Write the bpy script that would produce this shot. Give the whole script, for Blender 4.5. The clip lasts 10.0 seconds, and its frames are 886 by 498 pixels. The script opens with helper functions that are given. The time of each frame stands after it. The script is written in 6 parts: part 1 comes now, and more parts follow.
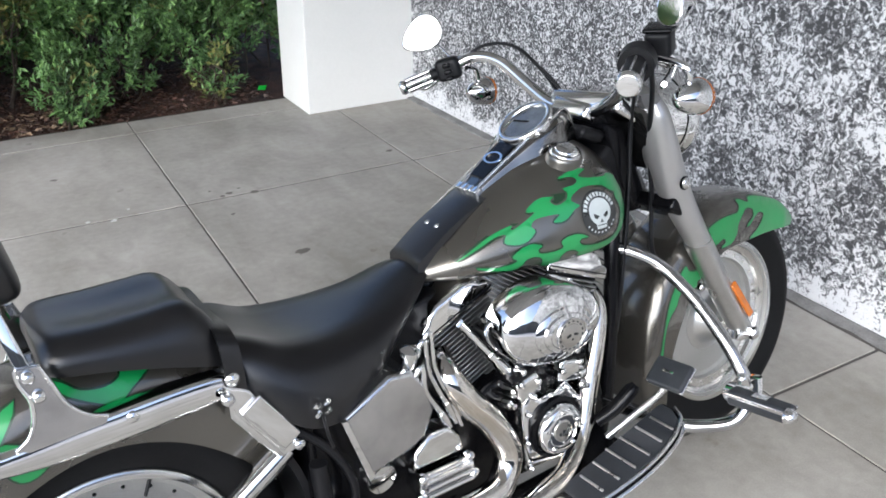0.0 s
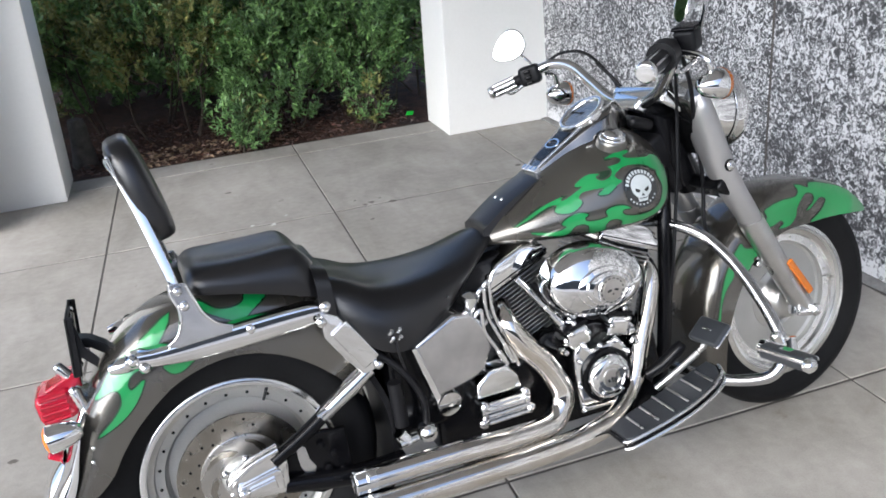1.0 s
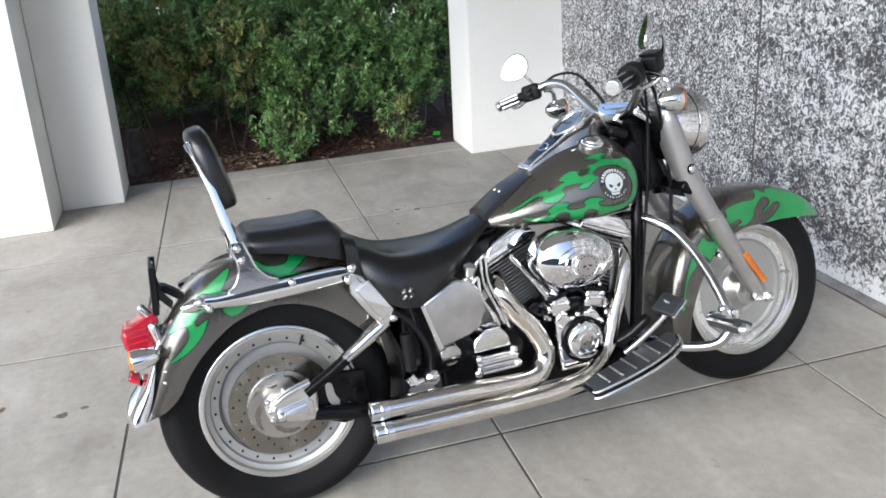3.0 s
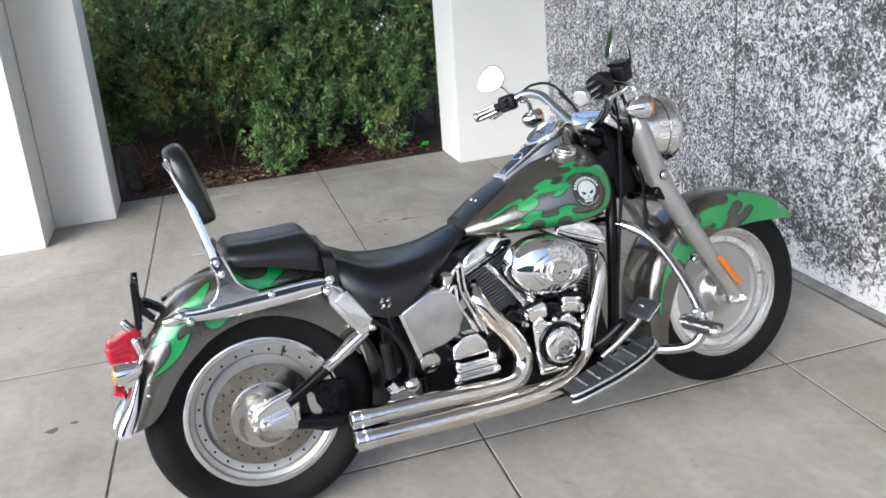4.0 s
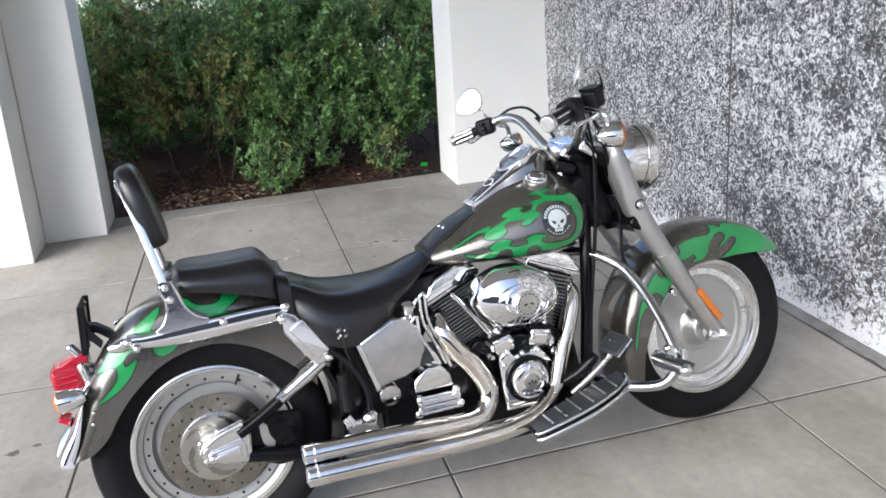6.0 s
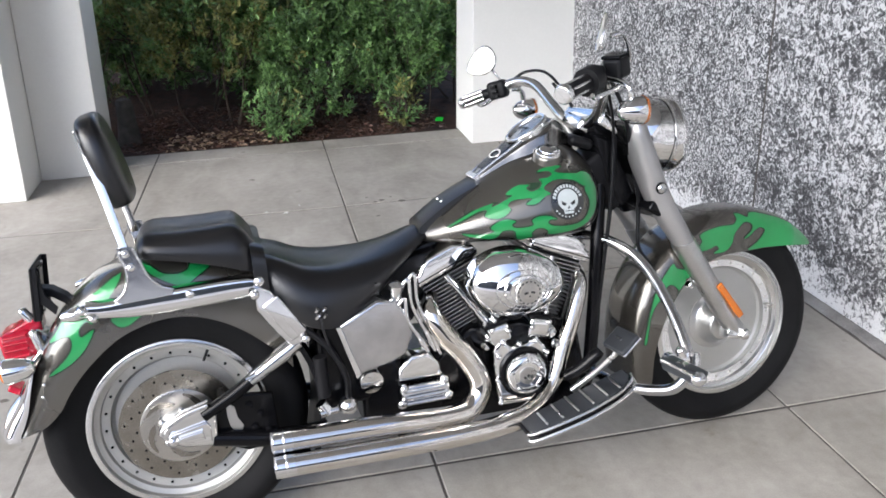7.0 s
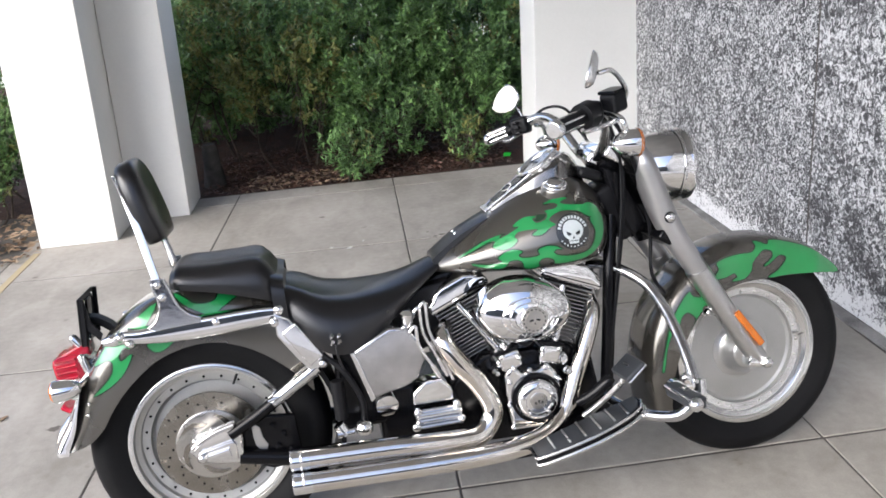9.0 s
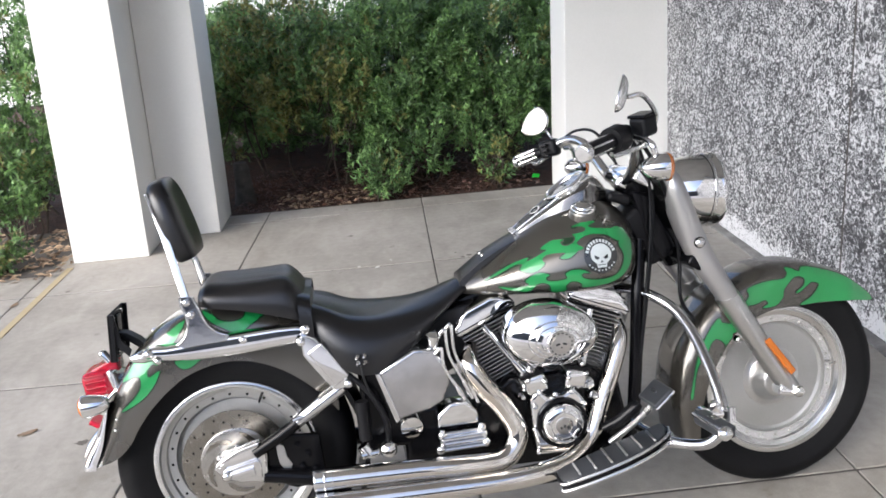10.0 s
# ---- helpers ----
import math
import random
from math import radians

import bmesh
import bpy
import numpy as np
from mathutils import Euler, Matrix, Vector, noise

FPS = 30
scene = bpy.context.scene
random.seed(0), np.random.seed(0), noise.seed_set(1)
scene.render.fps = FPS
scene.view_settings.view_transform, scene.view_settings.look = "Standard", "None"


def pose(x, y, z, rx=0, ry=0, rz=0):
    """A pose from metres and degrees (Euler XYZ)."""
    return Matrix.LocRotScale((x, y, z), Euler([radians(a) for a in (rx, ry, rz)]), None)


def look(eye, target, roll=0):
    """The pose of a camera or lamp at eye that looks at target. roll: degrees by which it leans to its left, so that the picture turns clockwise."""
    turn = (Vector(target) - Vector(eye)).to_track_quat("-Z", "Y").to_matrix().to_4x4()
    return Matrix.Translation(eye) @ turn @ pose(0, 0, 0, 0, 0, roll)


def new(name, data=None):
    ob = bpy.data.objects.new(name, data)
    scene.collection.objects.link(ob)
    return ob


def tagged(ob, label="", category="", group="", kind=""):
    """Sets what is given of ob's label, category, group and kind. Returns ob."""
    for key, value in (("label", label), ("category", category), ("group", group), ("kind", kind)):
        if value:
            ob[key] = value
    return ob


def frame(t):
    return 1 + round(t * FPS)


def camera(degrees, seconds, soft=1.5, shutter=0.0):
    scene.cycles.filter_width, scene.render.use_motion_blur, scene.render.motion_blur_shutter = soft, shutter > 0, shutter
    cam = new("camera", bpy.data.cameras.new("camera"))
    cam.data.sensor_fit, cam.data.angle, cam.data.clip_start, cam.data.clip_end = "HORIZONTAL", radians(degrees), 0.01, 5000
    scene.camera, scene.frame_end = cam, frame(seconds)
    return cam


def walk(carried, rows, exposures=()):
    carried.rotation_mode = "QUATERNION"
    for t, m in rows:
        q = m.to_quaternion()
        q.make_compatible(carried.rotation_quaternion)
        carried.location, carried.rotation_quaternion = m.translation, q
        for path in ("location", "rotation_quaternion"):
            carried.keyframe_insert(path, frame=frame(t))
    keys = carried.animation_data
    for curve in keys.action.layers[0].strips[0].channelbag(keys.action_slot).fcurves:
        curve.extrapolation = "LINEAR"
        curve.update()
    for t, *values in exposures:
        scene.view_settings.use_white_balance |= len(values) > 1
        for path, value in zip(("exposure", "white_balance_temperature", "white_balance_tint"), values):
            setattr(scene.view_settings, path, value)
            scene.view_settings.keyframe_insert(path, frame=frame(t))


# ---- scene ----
cam = camera(56.5, 10.0, 1.7)
PATH = [
    (0, (0.363, 0.237, 1.5), (1.242, 1.79, 0.597), -0.2),
    (0.5, (0.395, -0.003, 1.507), (1.131, 1.671, 0.697), -2.5),
    (1, (0.408, -0.199, 1.504), (0.934, 1.552, 0.694), -5.1),
    (1.5, (0.315, -0.375, 1.527), (0.819, 1.419, 0.802), -3.9),
    (2, (0.21, -0.514, 1.539), (0.639, 1.252, 0.705), -4.2),
    (2.5, (0.232, -0.577, 1.546), (0.702, 1.213, 0.788), -4.4),
    (2.7, (0.277, -0.607, 1.542), (0.747, 1.188, 0.797), -3.9),
    (4, (0.382, -0.706, 1.559), (0.858, 1.098, 0.838), -5.3),
    (4.5, (0.407, -0.711, 1.557), (0.928, 1.097, 0.881), -2.0),
    (5, (0.427, -0.719, 1.554), (0.898, 1.116, 0.913), -4.6),
    (6.3, (0.577, -0.594, 1.539), (1.006, 1.223, 0.824), -4.0),
    (6.5, (0.589, -0.527, 1.536), (1.035, 1.272, 0.785), -2.3),
    (7, (0.659, -0.451, 1.528), (1.049, 1.347, 0.743), -1.6),
    (7.5, (0.792, -0.514, 1.533), (1.01, 1.33, 0.791), -2.4),
    (8, (0.857, -0.579, 1.537), (0.956, 1.275, 0.795), -5.4),
    (8.5, (0.866, -0.603, 1.55), (1.012, 1.258, 0.833), -5.6),
    (9, (0.877, -0.597, 1.546), (1.033, 1.272, 0.853), -5.0),
    (9.5, (0.873, -0.595, 1.549), (0.988, 1.291, 0.894), -3.7),
    (10, (0.88, -0.594, 1.552), (0.974, 1.297, 0.908), -4.8),
]
walk(cam, [(t, look(eye, target, roll)) for t, eye, target, roll in PATH], ((0.0, 1.21, 5760, 6.5), (1.0, 1.21, 5810, 7.5), (2.0, 1.25, 5850, 6.0), (4.5, 1.25, 5890, 7.5), (6.5, 1.24, 5890, 8.5), (8.5, 1.28, 6010, 10.0), (10.0, 1.27, 6010, 9.5)))

# ---- world, light ----
def build_world():
    w = bpy.data.worlds.new("sky")
    scene.world = w
    w.use_nodes = True
    nt = w.node_tree
    bg = nt.nodes["Background"]
    sky = nt.nodes.new("ShaderNodeTexSky")
    sky.sky_type = "NISHITA"
    sky.sun_disc = False
    sky.sun_elevation = radians(38)
    sky.sun_rotation = radians(SUN_TURN)
    sky.dust_density = 4.0
    sky.air_density = 0.7
    sky.ozone_density = 0.6
    nt.links.new(sky.outputs[0], bg.inputs[0])
    bg.inputs[1].default_value = SKY


SKY, SUN, SUN_TURN = 0.15, 1.3, 233.0
build_world()
sun_data = bpy.data.lights.new("sun", "SUN")
sun_data.energy, sun_data.angle, sun_data.color = SUN, radians(60), (0.97, 0.99, 1.0)
sun = new("sun", sun_data)
sun.matrix_world = look((-10, -5.5, 4.4), (0, 2, 0.5))


# ---- mesh helpers ----
def spline(pts, n=6):
    """Points of a smooth curve through pts, n steps a span."""
    p = [np.array(q, float) for q in pts]
    p = [2 * p[0] - p[1]] + p + [2 * p[-1] - p[-2]]
    out = []
    for i in range(1, len(p) - 2):
        a, b, c, d = p[i - 1:i + 3]
        for k in range(n):
            t = k / n
            out.append(0.5 * (2 * b + (c - a) * t + (2 * a - 5 * b + 4 * c - d) * t * t + (3 * b - a - 3 * c + d) * t ** 3))
    out.append(p[-2])
    return out


def skin(rings, caps=True, closed=True):
    """A mesh over rings of equally many points."""
    bm = bmesh.new()
    vs = [[bm.verts.new(tuple(map(float, q))) for q in r] for r in rings]
    n = len(vs[0])
    for a, b in zip(vs, vs[1:]):
        for i in range(n if closed else n - 1):
            j = (i + 1) % n
            bm.faces.new((a[i], a[j], b[j], b[i]))
    if caps and closed:
        bm.faces.new(vs[0][::-1])
        bm.faces.new(vs[-1])
    return bm


def tube(pts, r, n=14, steps=6, caps=True):
    """A round bar along a smooth line; r may be one radius or one for each point."""
    rs = [r] * len(pts) if isinstance(r, (int, float)) else r
    c = spline([(*p, q) for p, q in zip(pts, rs)], steps) if steps > 1 else [np.array((*p, q), float) for p, q in zip(pts, rs)]
    v = [Vector(map(float, q[:3])) for q in c]
    rings, side = [], None
    for i, q in enumerate(v):
        d = (v[min(i + 1, len(v) - 1)] - v[max(i - 1, 0)]).normalized()
        if side is None:
            side = d.orthogonal().normalized()
        side = (side - d * side.dot(d)).normalized()
        up = d.cross(side)
        rings.append([q + float(c[i][3]) * (math.cos(a) * side + math.sin(a) * up) for a in np.linspace(0, 2 * math.pi, n, endpoint=False)])
    return skin(rings, caps)


def axis_turn(axis):
    return Vector(axis).to_track_quat("Z", "Y").to_matrix().to_4x4()


def lathe(profile, at=(0, 0, 0), axis=(0, 0, 1), n=40, sx=1.0, sy=1.0):
    """A turned form: (radius, height) pairs round an axis."""
    rings = [[(max(r, 1e-4) * math.cos(a) * sx, max(r, 1e-4) * math.sin(a) * sy, h) for a in np.linspace(0, 2 * math.pi, n, endpoint=False)] for r, h in profile]
    first, last = profile[0], profile[-1]
    hollow = first[0] > 1e-3 and last[0] > 1e-3
    if hollow and math.dist(first, last) < 0.03:
        rings.append(rings[0])
    bm = skin(rings, False)
    if hollow and math.dist(first, last) < 0.03:
        bmesh.ops.remove_doubles(bm, verts=bm.verts[:], dist=1e-6)
    bm.transform(Matrix.Translation(at) @ axis_turn(axis))
    return bm


def bevelled(bm, width, segments=2):
    if width > 0:
        bmesh.ops.bevel(bm, geom=bm.edges[:], offset=width, segments=segments, affect="EDGES", profile=0.5, clamp_overlap=True)
    return bm


def box(at, size, bevel=0.004, turn=(0, 0, 0)):
    bm = bmesh.new()
    bmesh.ops.create_cube(bm, size=1.0, matrix=Matrix.Diagonal((*size, 1)))
    bevelled(bm, bevel)
    bm.transform(pose(*at, *turn))
    return bm


def prism(outline, y0, y1, bevel=0.003):
    """An outline in x and z, given thickness along y."""
    bm = bmesh.new()
    a = [bm.verts.new((x, y0, z)) for x, z in outline]
    b = [bm.verts.new((x, y1, z)) for x, z in outline]
    bm.faces.new(a)
    bm.faces.new(b[::-1])
    for i in range(len(a)):
        j = (i + 1) % len(a)
        bm.faces.new((a[i], b[i], b[j], a[j]))
    bmesh.ops.recalc_face_normals(bm, faces=bm.faces)
    if bevel:
        rim = [e for e in bm.edges if abs(e.verts[0].co.y - e.verts[1].co.y) < 1e-6]
        bmesh.ops.bevel(bm, geom=rim, offset=bevel, segments=2, affect="EDGES", profile=0.5, clamp_overlap=True)
    return bm


def joined(*bms):
    out = bmesh.new()
    for b in bms:
        me = bpy.data.meshes.new("tmp")
        b.to_mesh(me)
        out.from_mesh(me)
        bpy.data.meshes.remove(me)
        b.free()
    return out


def weigh_normals(me, limit):
    """Large faces stay flat, and their rounded edges turn smoothly into them."""
    around = [[] for _ in me.vertices]
    for p in me.polygons:
        for v in p.vertices:
            around[v].append((p.normal.copy(), p.area))
    out = []
    for p in me.polygons:
        for v in p.vertices:
            n = Vector((0, 0, 0))
            for q, a in around[v]:
                if q.dot(p.normal) > limit:
                    n += q * a
            out.append(n.normalized() if n.length > 1e-12 else p.normal.copy())
    me.normals_split_custom_set(out)


def mesh_of(name, bm, material, sharp=38):
    bmesh.ops.recalc_face_normals(bm, faces=bm.faces)
    me = bpy.data.meshes.new(name)
    bm.to_mesh(me)
    bm.free()
    me.materials.append(material)
    me.shade_smooth()
    if len(me.polygons) < 420:
        weigh_normals(me, math.cos(radians(sharp + 20)))
    else:
        me.set_sharp_from_angle(angle=radians(sharp))
    return me


def part(name, bm, material, parent, label="", m=None, sharp=38):
    if m is not None:
        bm.transform(m)
    ob = new(name, mesh_of(name, bm, material, sharp))
    ob.parent = parent
    if label:
        ob["label"] = label
    return ob


def thing(name, label, category, m=None, group="", kind=""):
    e = new(name)
    e.empty_display_size = 0.1
    if m is not None:
        e.matrix_world = m
    return tagged(e, label, category, group, kind)


# ---- materials ----
def node_material(name):
    m = bpy.data.materials.new(name)
    m.use_nodes = True
    return m, m.node_tree, m.node_tree.nodes["Principled BSDF"]


def surface(name, low, high, rough=0.5, metal=0.0, scale=8.0, grain=120.0, bump=0.1, depth=0.002, coat=0.0, rough_spread=0.1, per_object=0.0, spec=0.5):
    """A plain surface with stains at one scale and grain at another."""
    m, nt, b = node_material(name)
    L, N = nt.links.new, nt.nodes.new
    co = N("ShaderNodeTexCoord")
    big, fine = N("ShaderNodeTexNoise"), N("ShaderNodeTexNoise")
    big.inputs["Scale"].default_value, fine.inputs["Scale"].default_value = scale, grain
    big.inputs["Detail"].default_value, fine.inputs["Detail"].default_value = 6, 3
    L(co.outputs["Object"], big.inputs["Vector"])
    L(co.outputs["Object"], fine.inputs["Vector"])
    add = N("ShaderNodeMath")
    add.operation = "MULTIPLY_ADD"
    L(fine.outputs["Fac"], add.inputs[0])
    add.inputs[1].default_value = 0.35
    L(big.outputs["Fac"], add.inputs[2])
    ramp = N("ShaderNodeValToRGB")
    ramp.color_ramp.elements[0].position, ramp.color_ramp.elements[1].position = 0.42, 0.92
    ramp.color_ramp.elements[0].color, ramp.color_ramp.elements[1].color = (*low, 1), (*high, 1)
    L(add.outputs[0], ramp.inputs[0])
    out = ramp.outputs[0]
    if per_object:
        info, hsv, rng = N("ShaderNodeObjectInfo"), N("ShaderNodeHueSaturation"), N("ShaderNodeMapRange")
        rng.inputs["To Min"].default_value, rng.inputs["To Max"].default_value = 1 - per_object, 1 + per_object
        L(info.outputs["Random"], rng.inputs["Value"])
        L(rng.outputs[0], hsv.inputs["Value"])
        L(out, hsv.inputs["Color"])
        out = hsv.outputs[0]
    L(out, b.inputs["Base Color"])
    rr = N("ShaderNodeMapRange")
    rr.inputs["To Min"].default_value, rr.inputs["To Max"].default_value = max(rough - rough_spread, 0.01), min(rough + rough_spread, 1)
    L(big.outputs["Fac"], rr.inputs["Value"])
    L(rr.outputs[0], b.inputs["Roughness"])
    b.inputs["Metallic"].default_value = metal
    b.inputs["Coat Weight"].default_value = coat
    b.inputs["Coat Roughness"].default_value = 0.03
    b.inputs["Specular IOR Level"].default_value = spec
    if bump:
        bp = N("ShaderNodeBump")
        bp.inputs["Strength"].default_value, bp.inputs["Distance"].default_value = bump, depth
        L(fine.outputs["Fac"], bp.inputs["Height"])
        L(bp.outputs[0], b.inputs["Normal"])
    return m


chrome = surface("chrome", (0.76, 0.76, 0.76), (0.88, 0.88, 0.87), 0.05, 1.0, 5, 16, 0.10, 0.0018, rough_spread=0.03)
satin = surface("satin_aluminium", (0.50, 0.50, 0.49), (0.66, 0.66, 0.65), 0.30, 1.0, 9, 240, 0.05, 0.0005)
fork_paint = surface("silver_lacquer", (0.36, 0.355, 0.345), (0.43, 0.425, 0.415), 0.32, 0.7, 5, 900, 0.02, 0.0003, coat=0.6)
wheel_alloy = surface("machined_wheel_alloy", (0.42, 0.42, 0.40), (0.53, 0.53, 0.51), 0.48, 0.75, 6, 260, 0.04, 0.0005)
rotor_steel = surface("heat_browned_steel", (0.21, 0.192, 0.162), (0.39, 0.37, 0.33), 0.26, 1.0, 12, 260, 0.06, 0.0004)
straw_chrome = surface("straw_tinted_chrome", (0.66, 0.60, 0.51), (0.80, 0.79, 0.775), 0.06, 1.0, 6, 60, 0.03, 0.0006, rough_spread=0.04)
bright_rim = surface("polished_alloy", (0.66, 0.66, 0.65), (0.80, 0.80, 0.79), 0.20, 1.0, 9, 240, 0.03, 0.0004)
# bluish grey in this rubber's base colour stands in for reflected sheen
board_rubber = surface("sheen_tinted_board_rubber", (0.016, 0.018, 0.021), (0.034, 0.037, 0.042), 0.36, 0.0, 12, 240, 0.2, 0.001)
dial_grey = surface("dial_grey", (0.05, 0.052, 0.052), (0.11, 0.113, 0.113), 0.2, 0.0, 30, 300, 0.0, coat=0.7)
fin_metal = surface("dark_fin_metal", (0.26, 0.26, 0.255), (0.40, 0.40, 0.39), 0.34, 0.9, 9, 300, 0.05, 0.0005)
steel = surface("brushed_steel", (0.40, 0.39, 0.37), (0.58, 0.56, 0.52), 0.28, 1.0, 14, 260, 0.05, 0.0004)
pewter = surface("pewter_metallic_paint", (0.098, 0.091, 0.078), (0.140, 0.131, 0.114), 0.27, 0.80, 4, 1500, 0.015, 0.0003, coat=1.0)
green = surface("green_flame_paint", (0.012, 0.20, 0.048), (0.022, 0.28, 0.075), 0.32, 0.15, 6, 900, 0.01, 0.0003, coat=1.0)
flame_edge = surface("dark_green_pinstripe", (0.004, 0.022, 0.008), (0.008, 0.035, 0.012), 0.3, 0.0, 6, 900, 0.0, coat=1.0)
leather = surface("black_leather", (0.003, 0.003, 0.0034), (0.007, 0.007, 0.008), 0.31, 0.0, 7, 420, 0.20, 0.0012, spec=0.62)
black_metal = surface("black_enamel", (0.002, 0.002, 0.0025), (0.005, 0.005, 0.006), 0.22, 0.0, 10, 300, 0.05, 0.0006, spec=0.2)
black_gloss = surface("gloss_black_paint", (0.003, 0.003, 0.003), (0.006, 0.006, 0.006), 0.06, 0.0, 8, 300, 0.02, 0.0003, coat=1.0)
black_plastic = surface("black_plastic", (0.004, 0.004, 0.005), (0.009, 0.009, 0.010), 0.42, 0.0, 10, 300, 0.1, 0.0006, spec=0.22)
rubber = surface("tyre_rubber", (0.004, 0.004, 0.0045), (0.009, 0.009, 0.0095), 0.62, 0.0, 9, 160, 0.2, 0.001, spec=0.14)
worn_chrome = surface("scuffed_chrome", (0.42, 0.42, 0.43), (0.66, 0.66, 0.66), 0.14, 1.0, 11, 34, 0.16, 0.0022, rough_spread=0.1)
# console chrome, its base darkened to imitate the dim surroundings it would mirror
console_metal = surface("dim_reflection_chrome", (0.15, 0.147, 0.143), (0.26, 0.255, 0.25), 0.16, 1.0, 9, 40, 0.1, 0.0016)
amber = surface("amber_plastic", (0.44, 0.11, 0.007), (0.58, 0.165, 0.012), 0.2, 0.0, 9, 300, 0.08, 0.0008, coat=0.6)
red_lens = surface("red_lens_plastic", (0.28, 0.002, 0.014), (0.42, 0.004, 0.026), 0.26, 0.0, 9, 200, 0.12, 0.001, coat=0.25)
badge_pale = surface("pale_enamel", (0.42, 0.46, 0.46), (0.52, 0.56, 0.56), 0.35, 0.0, 30, 300, 0.0)
badge_dark = surface("dark_enamel", (0.010, 0.012, 0.012), (0.020, 0.022, 0.022), 0.3, 0.0, 30, 300, 0.0, coat=0.6)
white_paint = surface("white_masonry_paint", (0.73, 0.722, 0.690), (0.80, 0.792, 0.760), 0.7, 0.0, 1.6, 60, 0.25, 0.003)
pale_paving = surface("pale_concrete", (0.42, 0.42, 0.425), (0.54, 0.54, 0.545), 0.75, 0.0, 1.4, 150, 0.1, 0.002)
joint_mat = surface("dark_joint_sand", (0.06, 0.055, 0.05), (0.11, 0.10, 0.09), 0.9, 0.0, 8, 120, 0.3, 0.003)
stucco_mat = surface("grey_brown_render", (0.085, 0.085, 0.080), (0.17, 0.168, 0.16), 0.9, 0.0, 1.2, 60, 0.3, 0.004)
soffit_mat = surface("board_marked_concrete", (0.46, 0.455, 0.44), (0.58, 0.575, 0.56), 0.85, 0.0, 1.5, 80, 0.2, 0.003)
kerb_mat = surface("grey_mortar", (0.11, 0.105, 0.10), (0.30, 0.295, 0.285), 0.85, 0.0, 9, 120, 0.4, 0.004)
stain_mat = surface("dark_oil_spot", (0.075, 0.062, 0.052), (0.13, 0.115, 0.10), 0.6, 0.0, 30, 120, 0.0)
fleck_mat = surface("white_fleck", (0.52, 0.52, 0.50), (0.62, 0.62, 0.60), 0.8, 0.0, 30, 120, 0.0)
stump_mat = surface("grey_weathered_wood", (0.030, 0.028, 0.025), (0.10, 0.092, 0.084), 0.9, 0.0, 18, 120, 0.6, 0.004)
scrap_mat = surface("bright_green_plastic", (0.02, 0.42, 0.03), (0.04, 0.52, 0.05), 0.4, 0.0, 20, 200, 0.05)
mulch_mat = surface("leaf_litter_soil", (0.018, 0.010, 0.008), (0.085, 0.042, 0.030), 0.95, 0.0, 14, 60, 0.8, 0.02)
bark_mat = surface("shrub_bark", (0.022, 0.016, 0.012), (0.080, 0.058, 0.042), 0.9, 0.0, 20, 120, 0.6, 0.004)
yellow_mat = surface("worn_yellow_line", (0.36, 0.29, 0.17), (0.40, 0.34, 0.22), 0.8, 0.0, 12, 90, 0.1, 0.002)


def speckle_material(name, grain, curl, patchy, pale, soft):
    """Washed aggregate: curled white chips in a dark matrix, worn pale in patches, limewashed at the foot."""
    m, nt, b = node_material(name)
    L, N = nt.links.new, nt.nodes.new
    co = N("ShaderNodeTexCoord")

    def noise_at(scale, detail, twist=0.0):
        q = N("ShaderNodeTexNoise")
        q.inputs["Scale"].default_value, q.inputs["Detail"].default_value, q.inputs["Distortion"].default_value = scale, detail, twist
        L(co.outputs["Object"], q.inputs["Vector"])
        return q.outputs["Fac"]

    def weighed(value, weight, rest=None):
        """value less a half, times weight, plus the rest."""
        a = N("ShaderNodeMath")
        a.operation = "MULTIPLY_ADD"
        L(value, a.inputs[0])
        a.inputs[1].default_value, a.inputs[2].default_value = weight, -0.5 * weight
        if rest is None:
            return a.outputs[0]
        c = N("ShaderNodeMath")
        c.operation = "ADD"
        L(a.outputs[0], c.inputs[0])
        L(rest, c.inputs[1])
        return c.outputs[0]

    chips = noise_at(grain, 1.5, curl)
    grit = noise_at(grain * 3.1, 2.0, 0.6)
    relief = weighed(grit, 0.35, chips)
    tone = weighed(noise_at(7.0, 4.0), patchy, relief)
    tone = weighed(noise_at(1.7, 3.0), patchy * 0.6, tone)
    sep, foot, gate = N("ShaderNodeSeparateXYZ"), N("ShaderNodeMapRange"), N("ShaderNodeMath")
    L(co.outputs["Object"], sep.inputs[0])
    edge = weighed(noise_at(9.0, 4.0), 0.16, sep.outputs["Z"])
    L(edge, foot.inputs["Value"])
    foot.inputs["From Min"].default_value, foot.inputs["From Max"].default_value = 0.13, 0.055
    foot.inputs["To Max"].default_value = 0.20
    gate.operation = "ADD"
    L(tone, gate.inputs[0])
    L(foot.outputs[0], gate.inputs[1])
    ramp = N("ShaderNodeValToRGB")
    e = ramp.color_ramp.elements
    e[0].position, e[0].color = 0.5 - pale - soft, (0.055, 0.055, 0.057, 1)
    e[1].position, e[1].color = 0.5 - pale + soft, (0.72, 0.72, 0.725, 1)
    k = e.new(0.5 - pale)
    k.color = (0.235, 0.235, 0.24, 1)
    L(gate.outputs[0], ramp.inputs[0])
    L(ramp.outputs[0], b.inputs["Base Color"])
    b.inputs["Roughness"].default_value = 0.8
    bp = N("ShaderNodeBump")
    bp.inputs["Strength"].default_value, bp.inputs["Distance"].default_value = 0.7, 0.008
    L(relief, bp.inputs["Height"])
    L(bp.outputs[0], b.inputs["Normal"])
    return m


